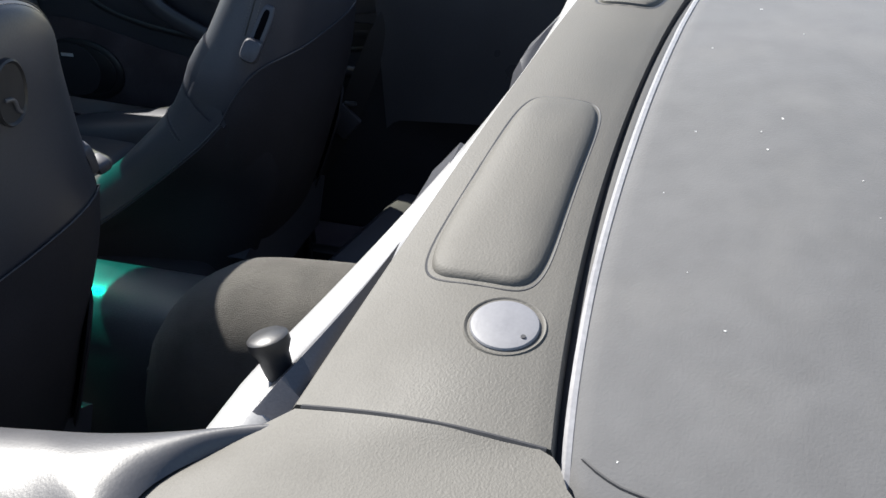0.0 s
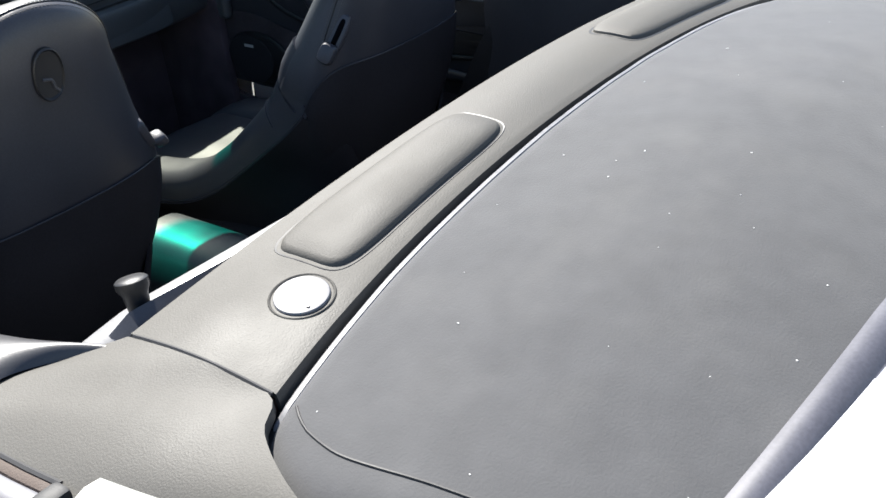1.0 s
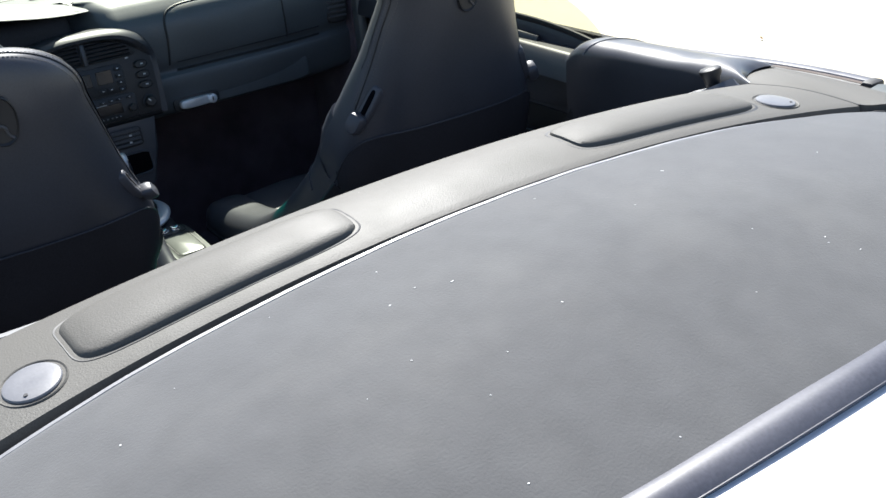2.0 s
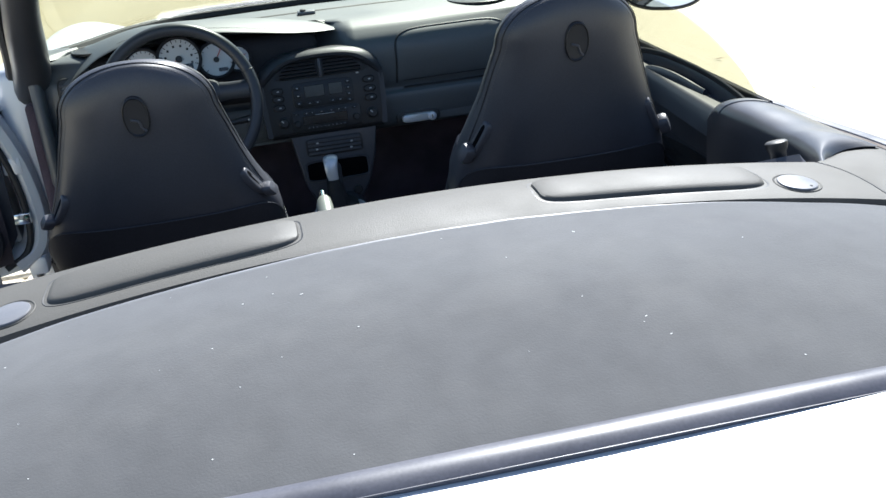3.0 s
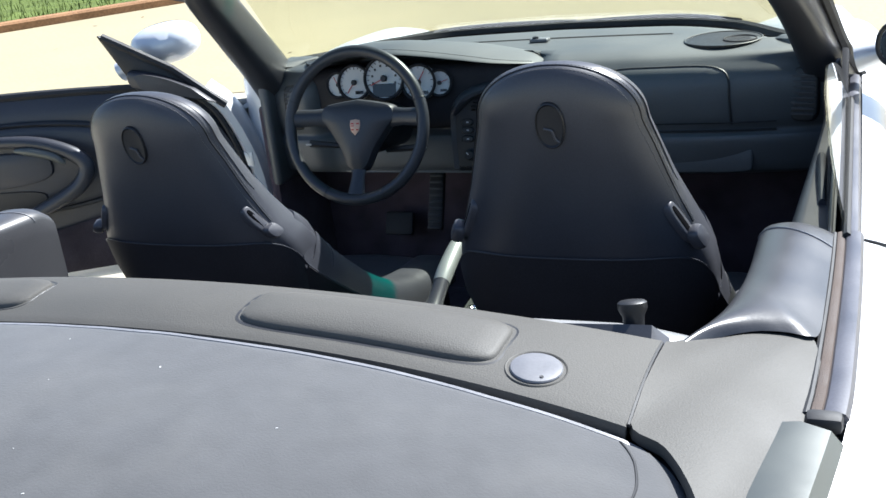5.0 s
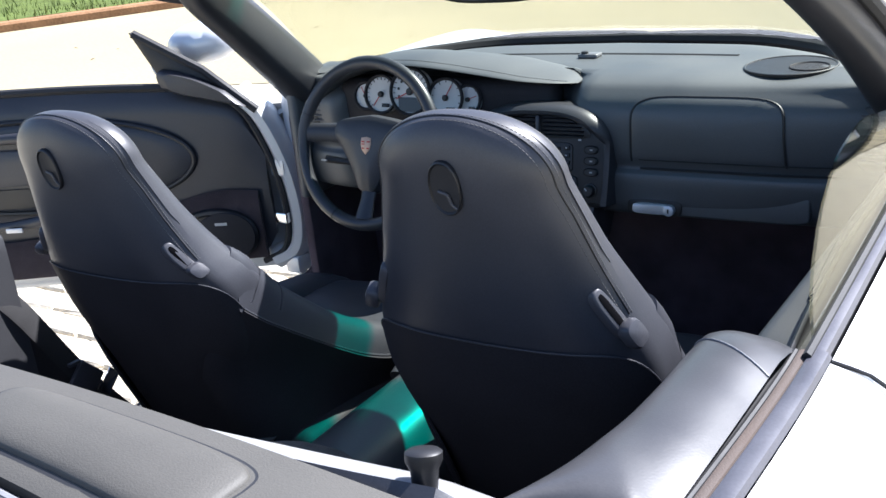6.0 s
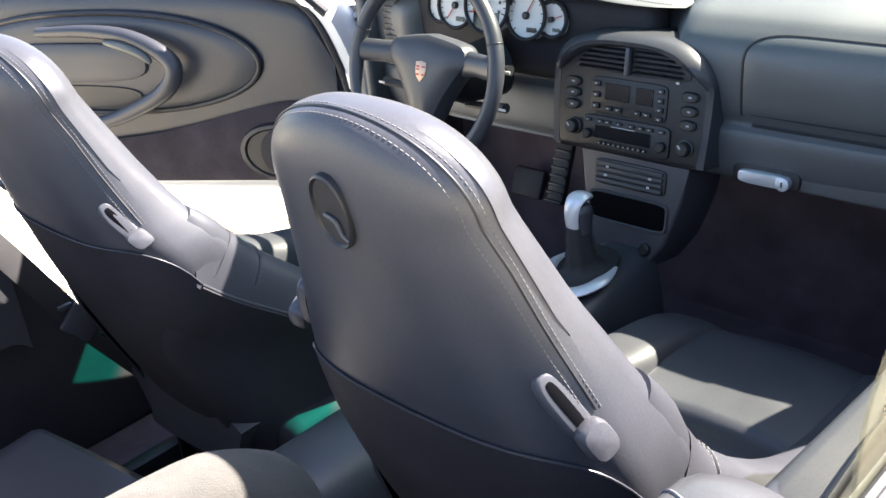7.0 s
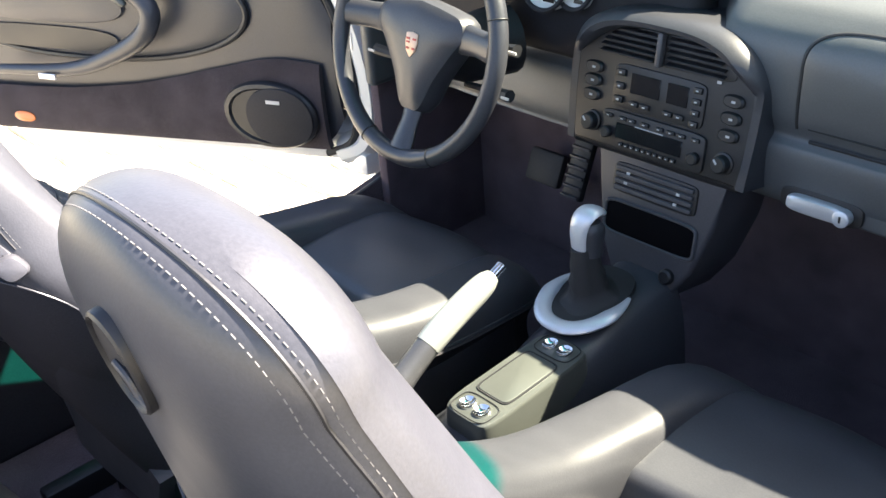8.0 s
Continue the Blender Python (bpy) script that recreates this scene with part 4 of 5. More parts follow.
def rear_seat(s):
    def cush(u, v):
        x = 0.16 + 0.44 * u
        y = 0.115 - 0.055 * u ** 1.5 - 0.40 * v
        e = min(u, 1 - u, v * 1.2, 1.0) / 0.14
        z = 0.40 + 0.02 * (1 - v) - 0.05 * max(0, 1 - e) ** 2 - 0.025 * math.sin(math.pi * u) * math.sin(math.pi * v)
        return (s * x, y, z)
    c = part("rear_seat", sheet(cush if s < 0 else (lambda u, v: cush(1 - u, v)), 24, 22, 0.12), LEATHER_SEAT, car, "small black leather rear seat")

    def back(u, v):
        x = 0.15 + 0.46 * u
        z = 0.40 + 0.47 * v
        e = min(u, 1 - u, 1 - v) / 0.12
        y = -0.27 - 0.10 * v - 0.03 * max(0, 1 - e) ** 2 - 0.015 * math.sin(math.pi * u)
        return (s * x, y, z)
    part("rear_backrest", sheet(back if s > 0 else (lambda u, v: back(1 - u, v)), 22, 20, 0.06), LEATHER_SEAT, c, "black leather rear backrest")
    # belt knob on its leather boot
    k = Vector((s * 0.56, -0.338, 0.925))
    kn = part("belt_guide", revolve([(0.010, -0.07), (0.011, -0.03), (0.0125, -0.012), (0.0165, -0.004), (0.0165, 0.003), (0.014, 0.005), (0.0, 0.0055)], facing(k, (-0.10 * s, 0.25, 1), (0, 1, 0)), 24), PLASTIC, car, "black plastic belt guide knob on a leather boot")
    part("boot", revolve([(0.050, -0.12), (0.046, -0.09), (0.034, -0.068), (0.024, -0.052), (0.013, -0.042), (0.0, -0.04)], facing(k + Vector((0.004 * s, -0.01, 0)), (-0.10 * s, 0.2, 1), (0, 1, 0)), 24), LEATHER, kn, "creased black leather boot")


part("rear_ledge", tube([(x, -0.398 + 0.045 * (x / 0.5) ** 2, 0.905 - 0.03 * (x / 0.6) ** 2 - 0.02 * max(0, abs(x) - 0.56) / 0.1) for x in np.linspace(-0.665, 0.665, 44)], 0.030, 12, flat=0.7, up=(0, 0, 1)), LEDGE, car, "smooth leather ledge above the rear seats, sun glare painted in as pale grey")
rear_seat(1)
rear_seat(-1)


def belt(s):
    path = spline([(s * 0.70, 0.02, 0.84), (s * 0.672, 0.068, 0.752), (s * 0.660, 0.107, 0.686), (s * 0.656, 0.173, 0.556), (s * 0.655, 0.214, 0.483), (s * 0.652, 0.312, 0.331), (s * 0.65, 0.35, 0.27)], 24)
    b = part("seat_belt", tube(path, 0.024, 8, flat=0.06, up=(1, 0.3, 0)), WEBBING, car, "black seat belt webbing")
    c = Vector(path[14])
    part("latch", box(c + Vector((-s * 0.01, 0, 0)), (0.012, 0.055, 0.065), 0.005, 2, Matrix.Rotation(0.75, 3, "X")), GREY_PLASTIC, b, "grey plastic belt latch")
    part("tongue", box(c + Vector((-s * 0.012, 0.05, -0.03)), (0.004, 0.05, 0.03), 0.002, 2, Matrix.Rotation(0.75, 3, "X")), CHROME, b, "metal belt tongue")
    part("latch_button", box(c + Vector((-s * 0.01, -0.02, 0.042)), (0.010, 0.026, 0.008), 0.002), TEAL, b)


belt(1)
belt(-1)
part("buckle_stub", box((-0.577, 0.297, 0.290), (0.010, 0.024, 0.085), 0.004, 2, Matrix.Rotation(0.5, 3, "X")), CHROME, car, "bright metal seat anchor")


# ---- dashboard ----
def dash_profile(x):
    yb = screen_base(x) - 0.03
    k = 0.04 * (abs(x) / 0.72) ** 6
    r = 0.11 * max(0.0, min(1.0, (x + 0.575) / 0.05, (0.085 - x) / 0.07))
    return [(yb, 0.938), (yb - 0.05, 0.948), (max(yb - 0.12, 1.17), 0.953), (1.15, 0.950), (1.07 + r, 0.940), (1.038 + k + r, 0.922), (1.012 + k + r, 0.893), (1.006 + k + r, 0.85), (1.012 + k + 0.6 * r, 0.795),
            (1.022 + k + 0.5 * r, 0.768), (1.017 + k + 0.47 * r, 0.758), (1.012 + k + 0.45 * r, 0.752), (1.010 + k + 0.4 * r, 0.735), (1.014 + k + 0.3 * r, 0.70), (1.020 + k + 0.25 * r, 0.676), (1.032 + k + 0.2 * r, 0.660), (1.060 + k, 0.652), (1.14, 0.650), (1.28, 0.650)]


def dash_fn(u, v):
    x = -0.700 + 1.435 * u
    p = DASH[round(u * 64)][round(v * 60)]
    return (x, p[0], p[1])


DASH = [spline(dash_profile(-0.700 + 1.435 * i / 64), 61) for i in range(65)]
dash = part("dashboard", sheet(lambda u, v: dash_fn(1 - u, v), 64, 60, 0.006), DASH_SKIN, car, "black leather-grained dashboard", sharp=60)
for s in (1, -1):
    part("dash_end", box((0.742 if s > 0 else -0.708, 1.13, 0.78), (0.03, 0.26, 0.30), 0.02, 3), DASH_SKIN, dash)


def dash_face(x, z):
    """The dashboard's rear face at height z on the passenger side."""
    pr = [p for p in DASH[round((x + 0.700) / 1.435 * 64)] if p[0] < 1.12]
    zs = sorted((p[1], p[0]) for p in pr)
    for a, b in zip(zs, zs[1:]):
        if a[0] <= z <= b[0]:
            return a[1] + (b[1] - a[1]) * (z - a[0]) / max(1e-6, b[0] - a[0])
    return zs[0][1]


def airbag_arch(k, out):
    """The panel's rounded upper outline with straight sides that run down to the ledge."""
    pts = [(0.362 + 0.156 * k * a, 0.848 + 0.070 * k * b) for a, b in superellipse(1, 1, 5, 96) if b >= -1e-6]
    low = 0.782 + 0.066 * (1 - k)
    pts = [(pts[0][0] + 0.004 * k * (1 - t), low + (pts[0][1] - low) * t) for t in np.linspace(0, 0.9, 8)] + pts + [(pts[-1][0] - 0.004 * k * t, pts[-1][1] + (low - pts[-1][1]) * t) for t in np.linspace(0.1, 1, 8)]
    return [Vector((x, dash_face(x, z) - out, z)) for x, z in pts]


part("airbag_seam", tube(airbag_arch(1.0, 0.001), 0.0024, 6), INK, dash, "dark seam of the airbag panel")
part("airbag_panel", loft([airbag_arch(k, o) for k, o in ((0.988, -0.004), (0.982, 0.002), (0.95, 0.0035), (0.8, 0.004), (0.6, 0.004), (0.35, 0.004), (0.1, 0.004))]), DASH_SKIN, dash, "passenger airbag panel")
part("ledge_groove", tube([(x, dash_face(x, 0.762) - 0.002, 0.766) for x in np.linspace(0.22, 0.62, 20)], 0.0028, 6), INK, dash)
part("ledge_groove", tube([(x, dash_face(x, 0.79) - 0.001, 0.786) for x in np.linspace(0.22, 0.62, 20)], 0.0016, 6), INK, dash)
# glove box with its silver handle
gx = 0.385
glove = part("glove_box", plate(superellipse(0.185, 0.032, 7, 48), 0.02, facing((gx, 1.0178, 0.697), (0, -1, 0.10)), 0.005, 3), DASH_SKIN, dash, "black leather-grained glove box lid")
part("handle_recess", plate(superellipse(0.060, 0.018, 4, 36), 0.004, facing((0.250, 1.0115, 0.682), (0, -1, 0.10)), 0.002), PLASTIC, glove)
hd = facing((0.248, 1.011, 0.681), (0, -1, 0.10))
hnd = part("glove_handle", loft([[hd @ Vector((x * k, y * k, h)) for x, y in superellipse(0.044, 0.0115, 4, 36)] for k, h in ((1, -0.004), (1, 0.006), (0.96, 0.011), (0.8, 0.013))]), ALU, glove, "silver glove box handle with a lock")
part("lock_ring", revolve([(0.0115, 0.0), (0.0115, 0.014), (0.0098, 0.0152), (0.0, 0.0152)], hd @ Matrix.Translation((0.038, -0.001, 0)), 24), ALU, hnd)
part("key_slot", box(hd @ Vector((0.038, -0.001, 0.0156)), (0.0028, 0.002, 0.009), 0.0004), INK, hnd)


def grille(cx, cy, r, nm):
    m = facing((cx, cy, 0.9525), (0, -0.02, 1), (0, 1, 0))
    g = part(nm, revolve([(r + 0.002, -0.004), (r + 0.002, 0.0012), (r, 0.002), (r - 0.0025, 0.0012), (r - 0.003, 0.0), (0, 0.0)], m, 64), PLASTIC, dash, "round black speaker grille")
    k = r / 0.091
    part("tweeter_ring", revolve([(0.040 * k, 0.0), (0.040 * k, 0.0022), (0.0385 * k, 0.003), (0.037 * k, 0.0018), (0.036 * k, 0.0004), (0.0, 0.0004)], m @ Matrix.Translation((0.040 * k, -0.012 * k, 0)), 40), SHELL, g)
    dots = bmesh.new()
    n = int(r / 0.0046)
    for i in range(-n, n + 1):
        for j in range(-n, n + 1):
            x, y = i * 0.0050 + (j % 2) * 0.0025, j * 0.0044
            if math.hypot(x, y) < r - 0.006 and abs(math.hypot(x - 0.040 * k, y + 0.012 * k) - 0.0385 * k) > 0.004:
                q = [dots.verts.new(m @ Vector((x + 0.0014 * math.cos(t), y + 0.0014 * math.sin(t), 0.0007))) for t in (0.4, 1.97, 3.54, 5.11)]
                dots.faces.new(q)
    tagged(part("grille_mesh", dots, GREY_PLASTIC, g), kind="stuff")


grille(0.487, 1.183, 0.091, "dash_speaker")
grille(-0.56, 1.13, 0.06, "dash_speaker")
sens = part("sun_sensor", box((0.004, 1.268, 0.957), (0.050, 0.036, 0.010), 0.005, 3), CAP, dash, "grey sensor block on the dashboard top")
part("sensor_dome", revolve([(0.009, 0), (0.008, 0.006), (0, 0.008)], facing((-0.006, 1.262, 0.961), (0, 0, 1), (0, 1, 0)), 16), INK, sens)
part("defrost_slot", tube([(x, 1.305 - 0.15 * x * x, 0.9535) for x in np.linspace(-0.36, 0.35, 30)], 0.005, 6, flat=0.4, up=(0, 0, 1)), INK, dash)


# instrument hood and dials
HOOD_NEAR = curve([(0, 1.03), (0.1, 1.008), (0.3, 0.996), (0.6, 1.0), (0.8, 1.012), (0.93, 1.040), (1, 1.075)])
HOOD_LIP = curve([(-0.63, 0.890), (-0.59, 0.918), (-0.54, 0.950), (-0.48, 0.972), (-0.42, 0.983), (-0.35, 0.985), (-0.25, 0.977), (-0.15, 0.963), (-0.05, 0.947), (0.06, 0.933)])
HOOD_T = curve([(0, 0.6), (0.3, 1.0), (0.7, 0.90), (0.85, 0.66), (0.95, 0.36), (1.0, 0.06)])


def hood_ring(u):
    """One cross-section of the hood, a leaf thin at its near edge and deep behind."""
    t = HOOD_T(u)
    x, near = -0.63 + 0.69 * u, HOOD_NEAR(u)
    far = near + 0.25 * t ** 0.7
    out = []
    for c, q in superellipse(1, 1, 2.3, 28):
        y = (near + far) / 2 + c * (far - near) / 2
        k = max(0.0, min(1.0, (y - near) / (far - near)))
        zc = 0.944 - 0.010 * u ** 3 + (HOOD_LIP(x) - 0.944 + 0.010 * u ** 3) * (1 - k ** 1.6)
        out.append((x, y, zc + q * 0.030 * t * (0.25 + 0.75 * k) + 0.008 * t * math.sin(math.pi * k)))
    return out


HOOD_U = [0.5 - 0.5 * math.cos(math.pi * i / 47) for i in range(48)]
hood = part("instrument_hood", loft([hood_ring(u) for u in HOOD_U]), DASH_SKIN, dash, "black leather instrument hood with a pale stitched edge")
lip = [Vector(hood_ring(u)[11]) for u in np.linspace(0.2, 0.97, 60)]
tagged(part("hood_stitching", stitches([p + Vector((0, 0, 0.0006)) for p in lip]), THREAD, hood), kind="stuff")
part("binnacle", box((-0.290, 1.087, 0.855), (0.60, 0.08, 0.17), 0.03, 3), SHELL, dash, "black instrument housing")
NRM = Vector((0.02, -1, 0.22)).normalized()


def dial(x, z, r, y, needle, ticks, span=(225, -45), nm="dial"):
    m = facing((x, y, z), NRM)
    d = part(nm, revolve([(r, -0.02), (r, 0.0), (0.0, 0.0)], m, 48), DIAL, dash, "white-faced round dial with black marks and a red needle")
    part("bezel", tube([m @ Vector((r * math.cos(t), r * math.sin(t), 0.002)) for t in np.linspace(0, 2 * math.pi, 48, endpoint=False)], 0.0042, 6, True), SHELL, d)
    tk = bmesh.new()
    for i in range(ticks + 1):
        a = radians(span[0] + (span[1] - span[0]) * i / ticks)
        big = i % 2 == 0
        p = m @ Vector((math.cos(a) * r * 0.84, math.sin(a) * r * 0.84, 0.0008))
        box(p, (r * (0.16 if big else 0.10), r * 0.035, 0.0012), 0, 1, m.to_3x3() @ Matrix.Rotation(a, 3, "Z"), tk)
        if big and r > 0.045:
            q = m @ Vector((math.cos(a) * r * 0.62, math.sin(a) * r * 0.62, 0.0008))
            box(q, (r * 0.10, r * 0.11, 0.001), 0, 1, m.to_3x3(), tk)
    tagged(part("dial_marks", tk, INK, d), kind="stuff")
    a = radians(needle)
    part("needle", box(m @ Vector((math.cos(a) * r * 0.36, math.sin(a) * r * 0.36, 0.004)), (r * 0.78, r * 0.045, 0.0015), 0, 1, m.to_3x3() @ Matrix.Rotation(a, 3, "Z")), RED, d, "red needle")
    part("needle_hub", revolve([(r * 0.16, 0.0), (r * 0.16, 0.006), (r * 0.12, 0.008), (0, 0.008)], m, 20), INK, d)
    part("dial_window", box(m @ Vector((0, -r * 0.56, 0.001)) if r > 0.05 else m @ Vector((r * 0.30, -r * 0.58, 0.001)), (r * 1.2, r * 0.62, 0.0015) if r > 0.05 else (r * 0.5, r * 0.2, 0.0015), 0.0005, 1, m.to_3x3()), SCREEN, d)


dial(-0.493, 0.901, 0.033, 1.040, 120, 6)
dial(-0.440, 0.908, 0.045, 1.030, 235, 16)
dial(-0.349, 0.918, 0.054, 1.022, 205, 14, (200, -20))
dial(-0.257, 0.903, 0.045, 1.030, 60, 10)
dial(-0.203, 0.898, 0.033, 1.040, 20, 6)

# steering wheel
WC, WN = Vector((-0.354, 0.834, 0.841)), Vector((0.0, -1, 0.30)).normalized()
WM = facing(WC, WN) @ Matrix.Scale(0.972, 4)


def wheel_pt(a, r=0.187, h=0.0):
    return WM @ Vector((r * math.cos(a), r * math.sin(a), h))


rim = part("steering_wheel", tube([wheel_pt(a) for a in np.linspace(0, 2 * math.pi, 72, endpoint=False)], 0.0148, 12, True), LEATHER, car, "black leather three-spoke steering wheel with a shield badge")
for a0 in (20, 160, 245, 295):
    part("rim_seam", tube([wheel_pt(radians(a0)) + (WM.to_3x3() @ Vector((0.016 * math.cos(radians(a0)) * math.cos(b), 0.016 * math.sin(radians(a0)) * math.cos(b), 0.016 * math.sin(b)))) for b in np.linspace(0, 2 * math.pi, 14, endpoint=False)], 0.0009, 5, True), INK, rim)
hub_out = spline([(0.0, 0.062), (0.05, 0.055), (0.085, 0.045), (0.092, 0.018), (0.075, -0.005), (0.045, -0.05), (0.022, -0.098), (0.0, -0.104), (-0.022, -0.098), (-0.045, -0.05), (-0.075, -0.005), (-0.092, 0.018), (-0.085, 0.045), (-0.05, 0.055), (0.0, 0.062)], 57)[:-1]
part("hub_pad", loft([[WM @ Vector((x * k * 1.14, y * k * 1.1, h)) for x, y in hub_out] for k, h in ((0.9, -0.055), (1.0, -0.040), (1.0, -0.022), (0.95, -0.008), (0.8, -0.001), (0.45, 0.004), (0.1, 0.005))]), LEATHER, rim, "padded airbag hub")
for pts, rad in (([(-0.075, 0.022, -0.026), (-0.125, 0.022, -0.016), (-0.175, 0.020, -0.003)], [0.026, 0.021, 0.022]), ([(0.075, 0.022, -0.026), (0.125, 0.022, -0.016), (0.175, 0.020, -0.003)], [0.026, 0.021, 0.022]),
                 ([(0.0, -0.085, -0.026), (0.0, -0.13, -0.015), (0.0, -0.176, -0.003)], [0.022, 0.018, 0.024])):
    part("spoke", tube([WM @ Vector(p) for p in pts], rad, 12, flat=0.55, up=WN), LEATHER, rim)
cm = WM @ Matrix.Translation((0.002, -0.004, 0.0045)) @ Matrix.Diagonal((0.8, 0.8, 1, 1))
shield_out = [(-0.017, 0.022), (0.0, 0.025), (0.017, 0.022), (0.018, 0.004), (0.014, -0.012), (0.0, -0.026), (-0.014, -0.012), (-0.018, 0.004)]
badge = part("badge", plate(shield_out, 0.004, cm @ Matrix.Translation((0, 0, 0.002)), 0.001), GOLD, rim, "gold and red shield badge")
for bx, by, bw, bh in ((-0.0095, 0.011, 0.010, 0.004), (-0.0095, 0.004, 0.010, 0.003), (0.0095, 0.011, 0.010, 0.004), (0.0085, -0.008, 0.008, 0.004), (-0.0085, -0.008, 0.008, 0.004)):
    part("badge_bar", box(cm @ Vector((bx, by, 0.0026)), (bw, bh, 0.001), 0, 1, cm.to_3x3()), RED, badge)
part("steering_column", tube([WM @ Vector((0, 0, -0.04)), WM @ Vector((0, -0.01, -0.12)), (-0.335, 1.02, 0.80)], [0.05, 0.055, 0.06], 16), PLASTIC, dash, "black steering column shroud")
for s, zz in ((1, 0.01), (-1, 0.01), (-1, -0.05), (1, -0.06)):
    p0 = WM @ Vector((s * 0.05, zz, -0.085))
    p1 = WM @ Vector((s * 0.165, zz + 0.008, -0.065))
    part("stalk", tube([p0, p0.lerp(p1, 0.6), p1], [0.007, 0.008, 0.010], 8), PLASTIC, dash, "black column stalk")
    part("stalk_mark", box(p1 + Vector((0, -0.011, 0)), (0.016, 0.002, 0.004), 0), WHITE_MARK, dash)

# end vents
for s, vx in ((1, 0.678), (-1, -0.628)):
    m = facing((vx, 1.030, 0.845), (-0.2 * s, -1, 0.1))
    v = part("side_vent", plate(superellipse(0.032, 0.062, 4, 36), 0.03, m, 0.006, 3), PLASTIC, dash, "black louvred end vent")
    for i in range(8):
        part("louvre", box(m @ Vector((0, -0.043 + 0.0123 * i, 0.003)), (0.050, 0.0045, 0.008), 0.001, 1, m.to_3x3()), GREY_PLASTIC, v)

# ---- centre stack ----
CX = 0.0
SN = Vector((0, -1, 0.18)).normalized()
SM = facing((CX, 0.984, 0.777), SN)
stack_out = spline([(-0.158, 0.055), (-0.135, 0.092), (-0.08, 0.116), (0.0, 0.124), (0.08, 0.116), (0.135, 0.092), (0.160, 0.055), (0.163, 0.0), (0.155, -0.085), (0.12, -0.094), (0.0, -0.094), (-0.12, -0.094), (-0.152, -0.085), (-0.160, 0.0), (-0.158, 0.055)], 85)[:-1]
stack = part("radio_console", plate([(x, min(y, 0.055 + (y - 0.055) * 0.86)) for x, y in stack_out], 0.10, SM, 0.012, 4), PLASTIC, dash, "black centre stack with vents, climate unit and radio")
brow = []
for hw, top, out in ((0.121, 0.101, -0.004), (0.122, 0.102, 0.012), (0.128, 0.106, 0.023), (0.138, 0.113, 0.026), (0.149, 0.121, 0.019), (0.158, 0.127, 0.004), (0.163, 0.130, -0.025), (0.166, 0.131, -0.070), (0.168, 0.128, -0.130)):
    leg = 0.150 + (hw - 0.121) * 0.38
    ring = []
    for a in np.linspace(0, math.pi, 41):
        c, y = math.copysign(abs(math.cos(a)) ** 0.72, math.cos(a)), 0.046 + (top - 0.046) * math.sin(a) ** 0.80
        m = max(0.0, min(1.0, (0.088 - y) / 0.042)) ** 1.5
        ring.append((c * (hw + (leg - hw) * m), y, out - max(0.0, out) * m))
    for y in (0.02, -0.01, -0.04, -0.07, -0.088):
        ring = [(leg - 0.06 * max(0, -y), y, min(out, 0.0))] + ring + [(-leg + 0.06 * max(0, -y), y, min(out, 0.0))]
    brow.append([SM @ Vector(p) for p in ring])
part("vent_brow", loft(brow, closed=False), LEATHER, stack, "arched leather brow over the vents")
vent = part("centre_vent", plate([(x, y) for x, y in spline([(-0.118, 0.058), (-0.105, 0.082), (-0.05, 0.098), (0.0, 0.102), (0.05, 0.098), (0.105, 0.082), (0.118, 0.058), (0.06, 0.055), (0.0, 0.054), (-0.06, 0.055), (-0.118, 0.058)], 50)][:-1], 0.006, SM @ Matrix.Translation((0, 0, 0.002)), 0.001), INK, stack, "black louvred centre vents")
for s in (-1, 1):
    for i in range(5):
        w = 0.096 - 0.011 * max(0, i - 1.5)
        part("louvre", box(SM @ Vector((s * (0.010 + w / 2), 0.060 + 0.0088 * i, 0.006)), (w, 0.0028, 0.010), 0.0008, 1, SM.to_3x3() @ Matrix.Rotation(0.35, 3, "X")), PLASTIC, vent)
part("vent_divider", box(SM @ Vector((0, 0.078, 0.010)), (0.010, 0.050, 0.014), 0.004, 2, SM.to_3x3()), GREY_PLASTIC, vent)


def button(parent, x, y, w, h, mark=True, z=0.004):
    b = part("button", box(SM @ Vector((x, y, z)), (w, h, 0.006), 0.0015, 2, SM.to_3x3()), PLASTIC, parent)
    if mark:
        part("mark", box(SM @ Vector((x, y, z + 0.0033)), (w * 0.28, h * 0.24, 0.0006), 0, 1, SM.to_3x3()), WHITE_MARK, b)


clim = part("climate_unit", plate(superellipse(0.080, 0.033, 9, 40), 0.01, SM @ Matrix.Translation((0, 0.012, 0.003)), 0.002), PLASTIC, stack, "black climate control unit")
part("display", box(SM @ Vector((-0.022, 0.020, 0.0035)), (0.052, 0.030, 0.002), 0.001, 1, SM.to_3x3()), SCREEN, clim)
part("display", box(SM @ Vector((0.034, 0.020, 0.0035)), (0.036, 0.030, 0.002), 0.001, 1, SM.to_3x3()), SCREEN, clim)
for i in range(3):
    button(clim, -0.066, 0.032 - 0.020 * i, 0.016, 0.010)
for i in range(4):
    button(clim, 0.067, 0.034 - 0.016 * i, 0.014, 0.009)
for i, x in enumerate((-0.038, -0.018, 0.022, 0.042)):
    button(clim, x, -0.010, 0.016, 0.008)
radio = part("radio", plate(superellipse(0.092, 0.029, 9, 40), 0.012, SM @ Matrix.Translation((0, -0.054, 0.005)), 0.002), PLASTIC, stack, "black radio with rows of small buttons")
part("display", box(SM @ Vector((-0.004, -0.054, 0.0056)), (0.118, 0.024, 0.002), 0.001, 1, SM.to_3x3()), SCREEN, radio)
for i in range(10):
    button(radio, -0.050 + 0.0105 * i, -0.0735, 0.008, 0.006, True, 0.006)
